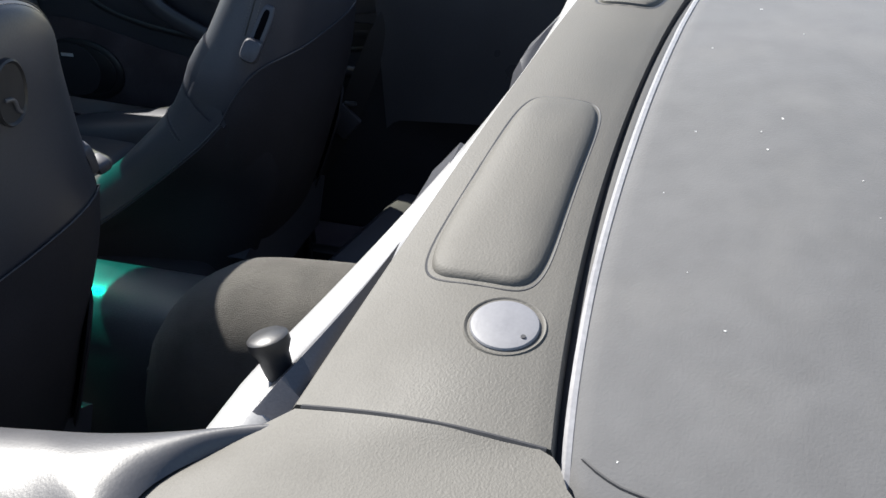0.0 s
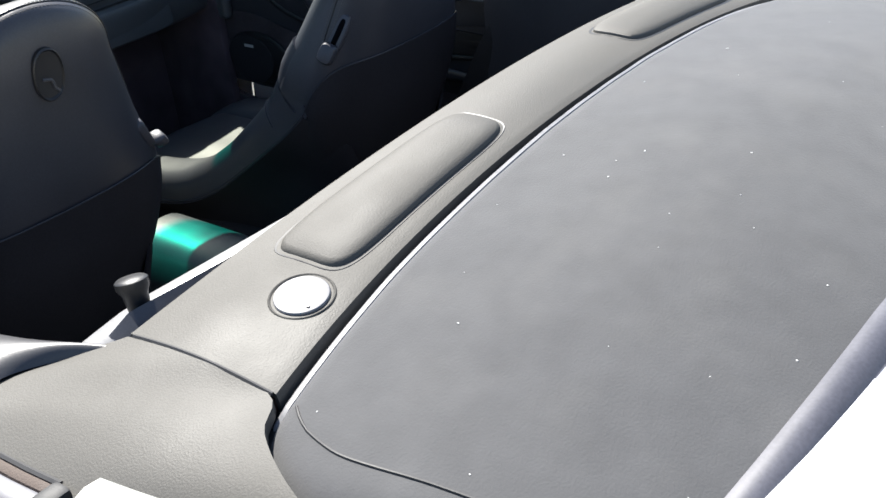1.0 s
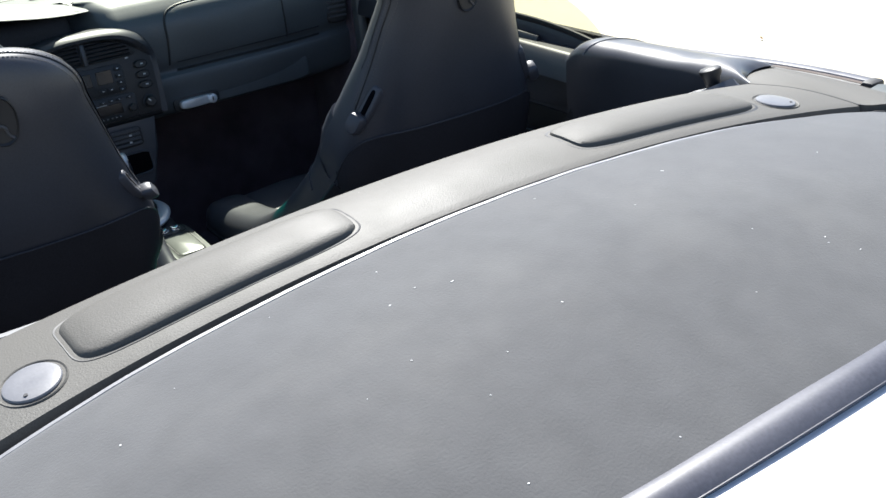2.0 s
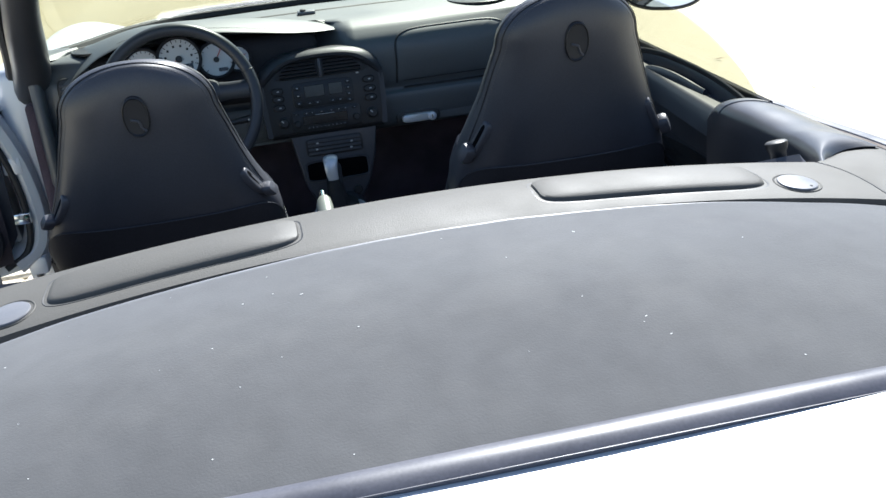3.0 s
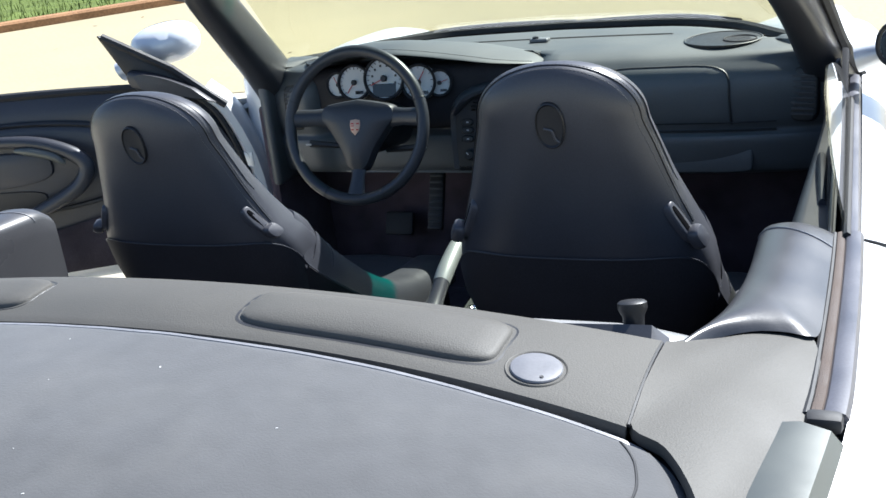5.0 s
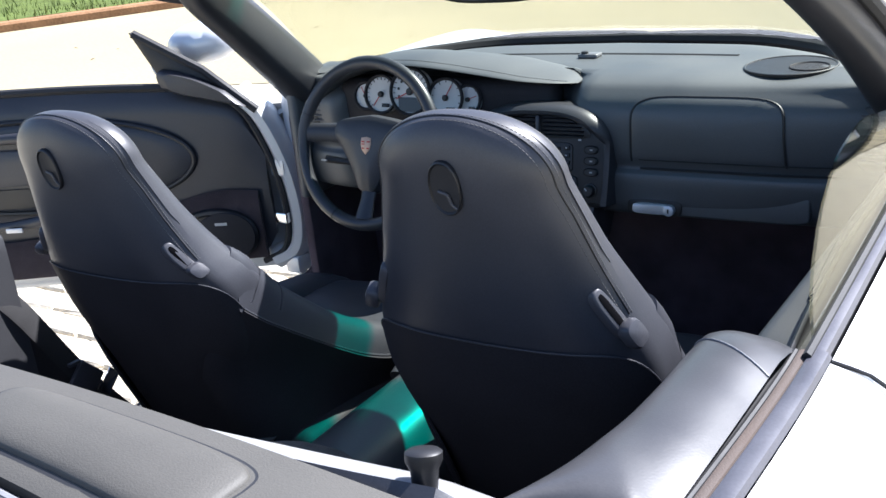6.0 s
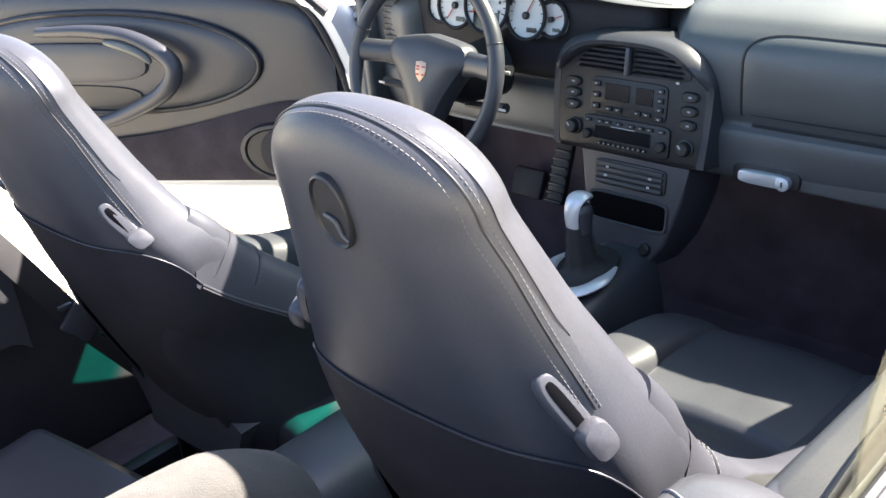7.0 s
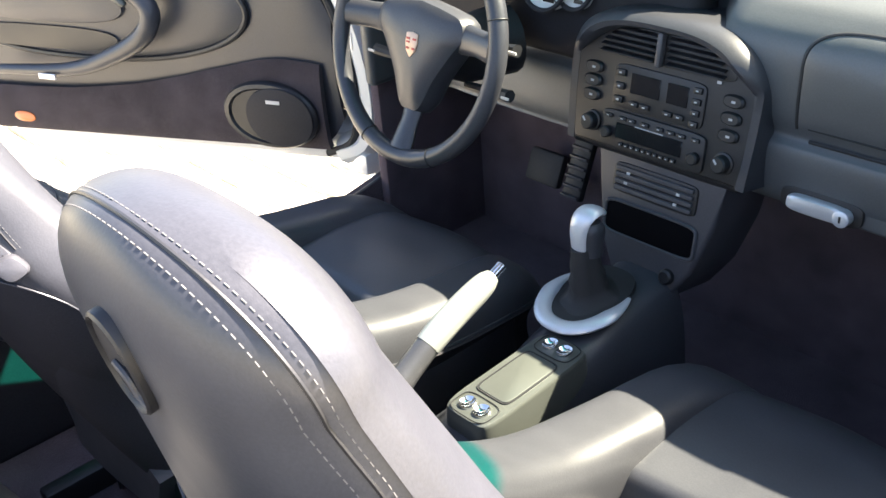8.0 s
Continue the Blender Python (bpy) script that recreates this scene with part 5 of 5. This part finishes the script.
for i, x in enumerate((-0.078, -0.052, -0.036, -0.012, 0.014, 0.034, 0.052, 0.076)):
    button(radio, x, -0.0345, 0.014, 0.006, True, 0.006)
part("radio_slot", box(SM @ Vector((-0.004, -0.0415, 0.0058)), (0.05, 0.0012, 0.001), 0, 1, SM.to_3x3()), WHITE_MARK, radio)
for x in (-0.078, 0.078):
    part("radio_knob", revolve([(0.009, 0), (0.009, 0.008), (0.007, 0.010), (0, 0.010)], SM @ Matrix.Translation((x, -0.060, 0.005)), 24), PLASTIC, radio)
for x, ys in ((-0.118, (0.030, 0.010, -0.012)), (0.123, (0.032, 0.008, -0.016))):
    for y in ys:
        sw = part("switch", loft([[SM @ Vector((x + a * k, y + b * k, h)) for a, b in superellipse(0.016, 0.009, 2.6, 24)] for k, h in ((1, -0.002), (1, 0.004), (0.8, 0.007))]), PLASTIC, stack, "black push switch with a pale symbol")
        part("mark", box(SM @ Vector((x + 0.002, y, 0.0075)), (0.006, 0.0032, 0.0006), 0, 1, SM.to_3x3()), WHITE_MARK, sw)
for x, y in ((-0.112, -0.052), (0.122, -0.056)):
    kn = part("rotary_knob", revolve([(0.016, -0.002), (0.016, 0.003), (0.013, 0.004), (0.012, 0.015), (0.010, 0.017), (0, 0.017)], SM @ Matrix.Translation((x, y, 0)), 28), PLASTIC, stack, "black rotary knob")
    part("mark", box(SM @ Vector((x - 0.004, y + 0.004, 0.0172)), (0.008, 0.003, 0.0006), 0, 1, SM.to_3x3() @ Matrix.Rotation(2.3, 3, "Z")), WHITE_MARK, kn)
part("mark", box(SM @ Vector((0.096, 0.052, 0.002)), (0.007, 0.004, 0.001), 0, 1, SM.to_3x3()), WHITE_MARK, stack)

# lower console: slot unit, cubby and lighter
LM = facing((0.010, 0.962, 0.598), Vector((0, -1, 0.18)).normalized())
low_out = [(-0.112, 0.092), (0.118, 0.092), (0.108, 0.02), (0.082, -0.06), (0.045, -0.115), (-0.055, -0.115), (-0.088, -0.05)]
low = part("lower_console", plate(low_out, 0.12, LM, 0.008, 3), GREY_PLASTIC, car, "dark grey lower console with cubby and lighter")
su = part("slot_unit", plate(superellipse(0.076, 0.024, 8, 36), 0.004, LM @ Matrix.Translation((0.0, 0.052, 0.003)), 0.002), PLASTIC, low)
for i in range(4):
    part("slat", box(LM @ Vector((0.0, 0.0365 + 0.0105 * i, 0.005)), (0.140, 0.007, 0.005), 0.001, 1, LM.to_3x3()), GREY_PLASTIC, su)
for x, y in ((-0.045, 0.063), (-0.048, 0.047), (0.046, 0.057), (0.043, 0.041)):
    part("mark", box(LM @ Vector((x, y, 0.008)), (0.006, 0.004, 0.0008), 0, 1, LM.to_3x3()), WHITE_MARK, su)
part("cubby", plate(superellipse(0.082, 0.026, 7, 36), 0.004, LM @ Matrix.Translation((0.0, -0.012, 0.002)), 0.001), VOID, low, "black open cubby")
part("cubby_lip", tube([LM @ Vector((x, y - 0.012, 0.002)) for x, y in superellipse(0.083, 0.027, 7, 36)], 0.003, 6, True), GREY_PLASTIC, low)
part("lighter", revolve([(0.012, 0), (0.012, 0.007), (0.009, 0.010), (0, 0.010)], LM @ Matrix.Translation((0.045, -0.075, 0.0)), 24), PLASTIC, low, "round lighter socket")

# tunnel console with gear lever, hand brake and switch box
rings = []
for y, w, zt in ((0.96, 0.080, 0.525), (0.90, 0.080, 0.514), (0.82, 0.080, 0.503), (0.76, 0.078, 0.488), (0.70, 0.076, 0.470), (0.62, 0.074, 0.458), (0.50, 0.074, 0.450), (0.44, 0.074, 0.440)):
    rings.append([(0.008 + x, y, 0.22 + max(0, z) * (zt - 0.22)) for x, z in [(w * math.copysign(abs(math.cos(t)) ** 0.5, math.cos(t)), math.sin(t) ** 0.5) for t in np.linspace(0.001, math.pi - 0.001, 22)]])
console = part("console", loft(rings), LEATHER, car, "black leather tunnel console")
RM = facing((-0.006, 0.842, 0.515), (0, -0.14, 1), (0, 1, 0))
ringp = [RM @ Vector((0.058 * math.copysign(abs(math.cos(a)) ** 0.9, math.cos(a)), -0.004 + 0.074 * math.sin(a), 0.003 * math.cos(a) ** 2)) for a in np.linspace(-math.pi - 0.42, 0.42, 44)]
ringr = [0.0135 * min(1.0, 0.25 + 4.5 * min(i, 43 - i) / 43) for i in range(44)]
part("gaiter_ring", tube(ringp, ringr, 12, flat=0.55, up=RM.to_3x3() @ Vector((0, 0, 1))), ALU, console, "silver half ring round the gear lever gaiter")
part("gaiter_well", loft([[RM @ Vector((x * k, y * k, h)) for x, y in superellipse(0.052, 0.078, 2.6, 40)] for k, h in ((1.0, -0.004), (0.98, 0.0015), (0.5, 0.003))]), WEBBING, console)
prof = [(0.056, -0.002), (0.046, 0.000), (0.036, 0.004), (0.028, 0.011), (0.0245, 0.022), (0.0255, 0.032), (0.0210, 0.044), (0.0215, 0.056), (0.0185, 0.072), (0.017, 0.085)]
part("gaiter", loft([[RM @ Vector((r * math.cos(t) * (1 + 0.08 * math.sin(5 * t + 9 * h)) - 0.10 * h, 1.25 * r * math.sin(t) * (1 + 0.06 * math.sin(4 * t + 30 * h)) + 0.12 * h, h)) for t in np.linspace(0, 2 * math.pi, 40, endpoint=False)] for r, h in prof]), WEBBING, console, "creased black leather gear lever gaiter")
k0 = Vector((-0.006, 0.846, 0.584))
k1 = Vector((-0.013, 0.852, 0.634))
lev = part("gear_lever", tube(spline([k0, k0.lerp(k1, 0.5), k1], 8), [0.017, 0.0175, 0.018, 0.019, 0.0205, 0.0215, 0.021, 0.017], 16), LEATHER, console, "gear lever with a silver-capped knob")
cap = spline([(-0.012, 0.877, 0.642), (-0.014, 0.858, 0.650), (-0.016, 0.840, 0.645), (-0.017, 0.831, 0.626), (-0.015, 0.829, 0.602), (-0.012, 0.829, 0.588)], 16)
part("knob_cap", tube(cap, [0.004, 0.0065, 0.0075, 0.008, 0.008, 0.008, 0.0078, 0.0074, 0.007, 0.0067, 0.0064, 0.006, 0.0058, 0.0055, 0.005, 0.004], 12, flat=2.35, up=(1, 0, 0)), ALU, lev, "satin silver knob cap")
sb = facing((0.027, 0.652, 0.487), (0, -0.05, 1), (0, 1, 0))
sw = part("switch_box", loft([[sb @ Vector((x * k, y * k, h)) for x, y in superellipse(0.043, 0.106, 7, 48)] for k, h in ((1.04, -0.09), (1.02, -0.03), (1.0, -0.004), (0.985, 0.0), (0.95, 0.002))]), SATIN, console, "satin silver switch box with a lidded tray")
part("tray_lid", plate(superellipse(0.029, 0.052, 8, 40), 0.004, sb @ Matrix.Translation((0.0, 0.0, 0.0042)), 0.002), SATIN, sw)
part("tray_gap", tube([sb @ Vector((x, y, 0.0025)) for x, y in superellipse(0.0305, 0.0535, 8, 40)], 0.0014, 5, True), INK, sw)
for y in (0.082, -0.082):
    for x in (-0.0135, 0.0135):
        w = part("window_switch", loft([[sb @ Matrix.Translation((x, y, 0.002)) @ Vector((a * k, b * k, h)) for a, b in superellipse(0.0108, 0.0125, 2.2, 28)] for k, h in ((1, 0), (1, 0.003), (0.94, 0.0042), (0.86, 0.0036), (0.6, 0.0010), (0.1, 0.0004))]), CHROME, sw, "round silver window switch")
    part("switch_seam", tube([sb @ Vector((a, y + b, 0.0028)) for a, b in superellipse(0.033, 0.021, 4, 40)], 0.0009, 5, True), INK, sw)
hb = [Vector(p) for p in spline([(-0.062, 0.47, 0.482), (-0.060, 0.53, 0.522), (-0.058, 0.595, 0.561), (-0.056, 0.665, 0.590), (-0.055, 0.700, 0.603)], 16)]
brake = part("hand_brake", tube(hb[:7], [0.034, 0.031, 0.027, 0.024, 0.0225, 0.022, 0.022], 16, flat=0.8), GREY_PLASTIC, console, "hand brake lever with a silver grip")
part("brake_grip", tube(hb[6:15], [0.0222, 0.0232, 0.0235, 0.0232, 0.0228, 0.022, 0.0205, 0.018, 0.0135], 16, flat=0.85), GRIP, brake, "silver grip")
part("brake_button", tube([hb[14], hb[15] + Vector((0, 0.012, 0.006))], 0.008, 12), CHROME, brake)
part("pedal", box((-0.305, 1.175, 0.535), (0.045, 0.018, 0.17), 0.006, 2, Matrix.Rotation(-0.4, 3, "X")), RUBBER, car, "ribbed black accelerator pedal")
part("pedal", box((-0.46, 1.24, 0.44), (0.09, 0.02, 0.07), 0.008, 2, Matrix.Rotation(-0.4, 3, "X")), RUBBER, car, "ribbed black brake pedal")
for i in range(9):
    part("pedal_rib", box((-0.305, 1.163 + 0.0073 * (i - 4), 0.535 + 0.017 * (i - 4)), (0.041, 0.006, 0.006), 0.001), GREY_PLASTIC, bpy.data.objects["pedal"])


# ---- doors ----
def build_door(M, flip, is_open):
    """Door in its own frame: local x from hinge to latch, local y out of the car, z up. M places it."""

    def put(name, bm, mat, parent, label=""):
        bmesh.ops.transform(bm, matrix=M, verts=bm.verts)
        return part(name, bm, mat, parent, label)
    top = curve([(0.0, 0.86), (0.1, 0.90), (0.25, 0.925), (0.6, 0.94), (1.04, 0.945)]) if is_open else curve([(0.0, 0.86), (0.5, 0.852), (1.04, 0.846)])
    zt = top
    if is_open:
        skin = [[Vector((u, 0.02 + dy, z)) for z, dy in spline([(zt(u), 0.055), (zt(u) - 0.07, 0.105), (0.62, 0.135), (0.52, 0.125), (0.455 - 0.045 * u, 0.085), (0.435 - 0.045 * u, 0.02)], 14)] for u in np.linspace(-0.045, 1.0, 24)]
        d = put("door", loft(skin, closed=False), SILVER, car, "open silver driver's door with black leather panel")
        front = spline([(0.06, 0.905), (0.0, 0.84), (-0.05, 0.70), (-0.065, 0.56), (-0.045, 0.47), (0.02, 0.435)], 24)
        put("door_jamb", tube([(u, 0.045, z) for u, z in front], 0.034, 10, flat=1.6, up=(0, 1, 0)), SILVER, d, "silver door edge")
        put("door_seal", tube([(u + 0.03, 0.004, z) for u, z in front], 0.009, 8), RUBBER, d, "black door seal")
        put("door_bottom", tube([(u, 0.045, 0.438 - 0.045 * u) for u in np.linspace(0.0, 1.0, 10)], 0.014, 10, flat=2.2, up=(0, 0, 1)), SILVER, d)
    else:
        d = part("door", side_panel(1, 0.112, 1.078, 24), SILVER, car, "closed silver passenger door")

    def inner(u, v):
        x = 0.0 + 1.02 * u
        zb = 0.448 - 0.045 * x + 0.07 * max(0, (0.08 - x) / 0.08) ** 2
        ztp = zt(x) - 0.10 * max(0, (0.09 - x) / 0.09) ** 2
        z = zb + (ztp - zb) * v
        y = 0.006 - 0.014 * math.sin(math.pi * v) + 0.02 * max(0, v - 0.93) / 0.07
        return (x, y, z)
    pn = put("door_panel", sheet(inner, 40, 24, 0.02), LEATHER, d, "black leather door panel")

    def lower(u, v):
        x = 0.03 + 0.97 * u
        zl = 0.455 - 0.045 * x
        zh = curve([(0.0, 0.643), (0.12, 0.652), (0.29, 0.619), (0.42, 0.586), (0.58, 0.555), (0.76, 0.535), (1.0, 0.525)])(x)
        return (x, -0.016 - 0.010 * math.sin(math.pi * v) ** 0.5, zl + (zh - zl) * v)
    put("door_pocket", sheet(lower, 40, 10, 0.015), DOOR_FELT, pn, "black carpeted door pocket")
    # oval surround, inset, pull handle
    oc = (0.665, 0.746)
    big = [(oc[0] + 0.472 * math.copysign(abs(math.cos(t)) ** 0.9, math.cos(t)), oc[1] + 0.129 * math.sin(t)) for t in np.linspace(0, 2 * math.pi, 72, endpoint=False)]
    put("oval_surround", tube([(x, -0.012, z) for x, z in big], 0.007, 8, True), PLASTIC, pn, "black oval surround")

    def bowl(k, y):
        return [(oc[0] + (x - oc[0]) * k, y, oc[1] + (z - oc[1]) * k) for x, z in big]
    put("oval_bowl", loft([bowl(0.98, -0.010), bowl(0.93, -0.016), bowl(0.85, -0.020), bowl(0.6, -0.022), bowl(0.1, -0.022)]), LEATHER, pn)
    put("inset_panel", loft([[(0.735 + x * k, -0.024 - h, 0.752 + z * k) for x, z in superellipse(0.23, 0.050, 3, 40)] for k, h in ((1.02, 0.0), (1.0, 0.006), (0.92, 0.009), (0.3, 0.010))]), LEATHER_SEAT, pn, "padded leather inset")
    put("pocket_inset", loft([[(0.76 + x * k, -0.023 - h, 0.664 + z * k) for x, z in superellipse(0.22, 0.027, 3, 40)] for k, h in ((1.02, 0.0), (1.0, 0.004), (0.3, 0.005))]), PLASTIC, pn)
    pull = spline([(0.80, -0.040, 0.835), (0.63, -0.050, 0.838), (0.50, -0.058, 0.820), (0.402, -0.066, 0.766), (0.420, -0.070, 0.706), (0.515, -0.070, 0.652), (0.66, -0.066, 0.606), (0.90, -0.060, 0.586)], 40)
    hp = put("pull_handle", tube(pull, [0.012 + 0.010 * math.sin(math.pi * i / 39) for i in range(40)], 12), LEATHER, pn, "curved leather pull handle")
    put("inner_handle", tube(spline([(0.580, -0.066, 0.815), (0.53, -0.075, 0.808), (0.478, -0.078, 0.790), (0.450, -0.078, 0.768)], 12), [0.007, 0.009, 0.011, 0.012, 0.012, 0.012, 0.012, 0.012, 0.011, 0.010, 0.009, 0.006], 10), SATIN, pn, "silver inner door handle")
    put("handle_tag", box((0.715, -0.088, 0.592), (0.05, 0.006, 0.014), 0.003), ALU, hp)
    # speaker with an unreadable maker's mark
    sp = put("door_speaker", loft([[(0.160 + x * k + 0.012 * (1 - k), -0.026 - h, 0.528 + z * k) for x, z in superellipse(0.118, 0.076, 2.1, 44)] for k, h in ((1.0, 0.0), (1.0, 0.008), (0.95, 0.014), (0.84, 0.016), (0.80, 0.010), (0.78, 0.012))]), PLASTIC, pn, "round black door speaker")
    put("speaker_cloth", loft([[(0.132 + x * k, -0.040 - h, 0.528 + z * k) for x, z in superellipse(0.084, 0.067, 2.1, 44)] for k, h in ((1.0, 0.0), (0.98, 0.004), (0.7, 0.008), (0.1, 0.010))]), SHELL, sp, "black speaker cloth")
    put("maker_mark", box((0.137, -0.0505, 0.566), (0.034, 0.001, 0.008), 0), WHITE_MARK, sp)
    rl = put("door_light", loft([[(0.890 + x * k, -0.026 - h, 0.452 + z * k) for x, z in superellipse(0.032, 0.013, 2.4, 28)] for k, h in ((1, 0), (1, 0.003), (0.7, 0.006))]), ORANGE, pn, "orange door reflector")
    # belt seal, sail panel and mirror
    put("belt_seal", tube([(u, 0.03, zt(u) + 0.006) for u in np.linspace(0.20, 1.0, 16)], 0.012, 8), RUBBER, d, "black belt seal")
    if is_open:
        sail = [(0.02, 0.865), (0.24, 0.935), (0.315, 1.085), (0.285, 1.07), (0.13, 0.975)]
        put("sail_panel", plate(sail, 0.03, facing((0, 0.0, 0), (0, -1, 0)) , 0.006, 2), PLASTIC, d, "black triangular sail panel")
        put("sail_cover", loft([[(x * k + 0.13 * (1 - k), -0.006 - h, z * k + 0.94 * (1 - k)) for x, z in spline([(0.02, 0.875), (0.12, 0.90), (0.235, 0.935), (0.245, 0.985), (0.16, 0.965), (0.07, 0.92)], 24)] for k, h in ((1, 0), (0.97, 0.02), (0.8, 0.03))]), LEATHER, d, "black leather mirror cover")
        put("sail_seal", tube([(0.0, -0.004, 0.862), (0.13, -0.004, 0.978), (0.30, -0.004, 1.083)], 0.012, 8), RUBBER, d)
    return d


def frame_of(h, ang):
    """Door frame with the hinge at h, swung open by ang degrees; local x to the latch, local y away from the cabin, z up (left side)."""
    a = radians(ang)
    dx = Vector((-math.sin(a), -math.cos(a), 0))
    dy = Vector((-math.cos(a), math.sin(a), 0))
    return Matrix.Translation((h[0], h[1], 0)) @ Matrix((dx, dy, Vector((0, 0, 1)))).transposed().to_4x4()


OPEN = frame_of((-0.84, 1.02), 66)
build_door(OPEN, False, True)
CLOSED = Matrix.Translation((0.762, 1.08, 0)) @ Matrix(((0, 1, 0), (-1, 0, 0), (0, 0, 1))).to_4x4() @ Matrix.Diagonal((1, 0.55, 1, 1))
build_door(CLOSED, True, False)
door_mirror(OPEN @ pose(0.165, 0.14, 1.030, 0, -8, 176) @ Matrix.Scale(0.86, 4), "door_mirror")


def cap_fn(u, v):
    y = 0.105 + 0.93 * u
    xi = 0.680 + 0.05 * u
    x = xi + (0.762 - xi) * v
    return (x, y, Z_BELT(y) - 0.004 - 0.05 * max(0, 0.35 - v) ** 2 / 0.1225 - 0.004 * v * v)


part("belt_cap", sheet(lambda u, v: cap_fn(1 - u, v), 24, 12, 0.02), LEATHER, car, "padded black leather door top")
sail_r = [(-0.05, 0.862), (-0.22, 0.866), (-0.12, 0.960), (-0.07, 0.93)]
part("sail_panel", plate(sail_r, 0.014, Matrix.Translation((0.772, 1.08, 0)) @ Matrix(((0, 0, 1), (1, 0, 0), (0, 1, 0))).to_4x4(), 0.006, 2), PLASTIC, car, "black triangular sail panel")
part("outer_belt_seal", tube([(0.784, y, Z_BELT(y) + 0.008) for y in np.linspace(0.10, 1.10, 18)], 0.013, 8, flat=0.7, up=(0, 0, 1)), SEAL, car, "blue-grey rubber belt seal")
# hinge side of the open doorway
part("hinge_jamb", box((-0.775, 1.17, 0.60), (0.10, 0.18, 0.68), 0.03, 3), SILVER, car, "silver door jamb")
for z in (0.42, 0.70):
    part("hinge", box((-0.815, 1.06, z), (0.05, 0.06, 0.05), 0.008), SILVER, car, "silver door hinge")
part("latch_jamb", box((-0.775, 0.085, 0.55), (0.10, 0.03, 0.55), 0.015, 3), SILVER, car, "silver rear door jamb")
part("check_strap", box((-0.86, 1.03, 0.56), (0.12, 0.02, 0.03), 0.004), CHROME, car)


# ---- ground details ----
def kerb(p0, p1):
    a, b = Vector(p0), Vector(p1)
    d = (b - a).normalized()
    n = Vector((-d.y, d.x, 0))
    k = tagged(part("kerb", loft([[a + d * t + n * x + Vector((0, 0, z)) for x, z in ((0, -0.05), (0, 0.10), (0.03, 0.13), (0.30, 0.13), (0.30, -0.05))] for t in np.linspace(0, (b - a).length, 40)]), EARTH), "red-brown kerb along the far grass", "kerb", kind="structure")

    def f(u, v):
        p = a + d * ((b - a).length * u) + n * (0.29 + 9 * v)
        return (p.x, p.y, 0.115 + 0.05 * noise.noise(Vector((p.x, p.y, 0))) + 0.25 * v)
    tagged(part("grass_verge", sheet(f, 60, 30), GRASS), "rough green grass behind the kerb", "grass", kind="stuff")
    rnd = random.Random(3)
    bm = bmesh.new()
    for _ in range(5000):
        u, v = rnd.random(), rnd.random() ** 1.6 * 0.5
        c = Vector(f(u, v))
        h, w = rnd.uniform(0.05, 0.16), 0.008
        q = Vector((rnd.uniform(-1, 1), rnd.uniform(-1, 1), 0)) * 0.05
        s = Vector((rnd.uniform(-1, 1), rnd.uniform(-1, 1), 0)).normalized() * w
        bm.faces.new([bm.verts.new(c - s), bm.verts.new(c + s), bm.verts.new(c + q + Vector((0, 0, h)))])
    tagged(part("grass_blades", bm, GRASS), "tufts of green grass behind the kerb", "grass", kind="stuff")


kerb((-16.0, 1.5, 0), (-4.0, 19.0, 0))

leaves = bmesh.new()
rnd = random.Random(11)
for _ in range(70):
    x, y = rnd.uniform(-9, 6), rnd.uniform(-1, 11)
    if abs(x) < 1.1 and y < 2.7:
        continue
    c = Vector((x, y, 0.012))
    a = rnd.uniform(0, 6.3)
    l = rnd.uniform(0.02, 0.05)
    d, s = Vector((math.cos(a), math.sin(a), 0.2)) * l, Vector((-math.sin(a), math.cos(a), 0.1)) * l * 0.35
    leaves.faces.new([leaves.verts.new(p) for p in (c - d, c + s, c + d, c - s)])
tagged(part("fallen_leaves", leaves, LEAF), "scattered dry leaves on the ground", "leaves", kind="stuff")

# paving beside the driver's door
paving = tagged(part("paving", box((-2.35, 1.2, -0.012), (2.9, 5.4, 0.05), 0.002), SAND), "bed of pale paving stones beside the car", "paving", kind="structure")
rnd = random.Random(7)
blocks = []
for k in range(6):
    bm = box((0, 0, 0), (0.186 + 0.006 * (k % 3), 0.128 + 0.004 * (k % 2), 0.05), 0.010, 1)
    for v in bm.verts:
        v.co += Vector((rnd.uniform(-1, 1), rnd.uniform(-1, 1), rnd.uniform(-0.3, 0.3))) * 0.004
    me = bpy.data.meshes.new("paving_stone")
    bm.to_mesh(me)
    bm.free()
    me.materials.append(STONE)
    blocks.append(me)
rest = bmesh.new()
count = 0
for j in range(38):
    for i in range(14):
        x = -1.00 - 0.2 * i - (0.1 if j % 2 else 0)
        y = -1.40 + 0.14 * j
        if x < -3.7:
            continue
        z = 0.003 + rnd.uniform(-0.003, 0.003)
        if -0.5 < y < 2.6 and -2.6 < x and count < 290:
            ob = new("paving_stone", blocks[rnd.randrange(6)])
            ob.location, ob.rotation_euler = (x, y, z), (rnd.uniform(-0.01, 0.01), rnd.uniform(-0.01, 0.01), rnd.uniform(-0.02, 0.02))
            ob.parent = paving
            count += 1
        else:
            box((x, y, z), (0.188, 0.129, 0.05), 0.008, 1, None, rest)
tagged(part("paving_stones", rest, STONE, paving), kind="stuff")
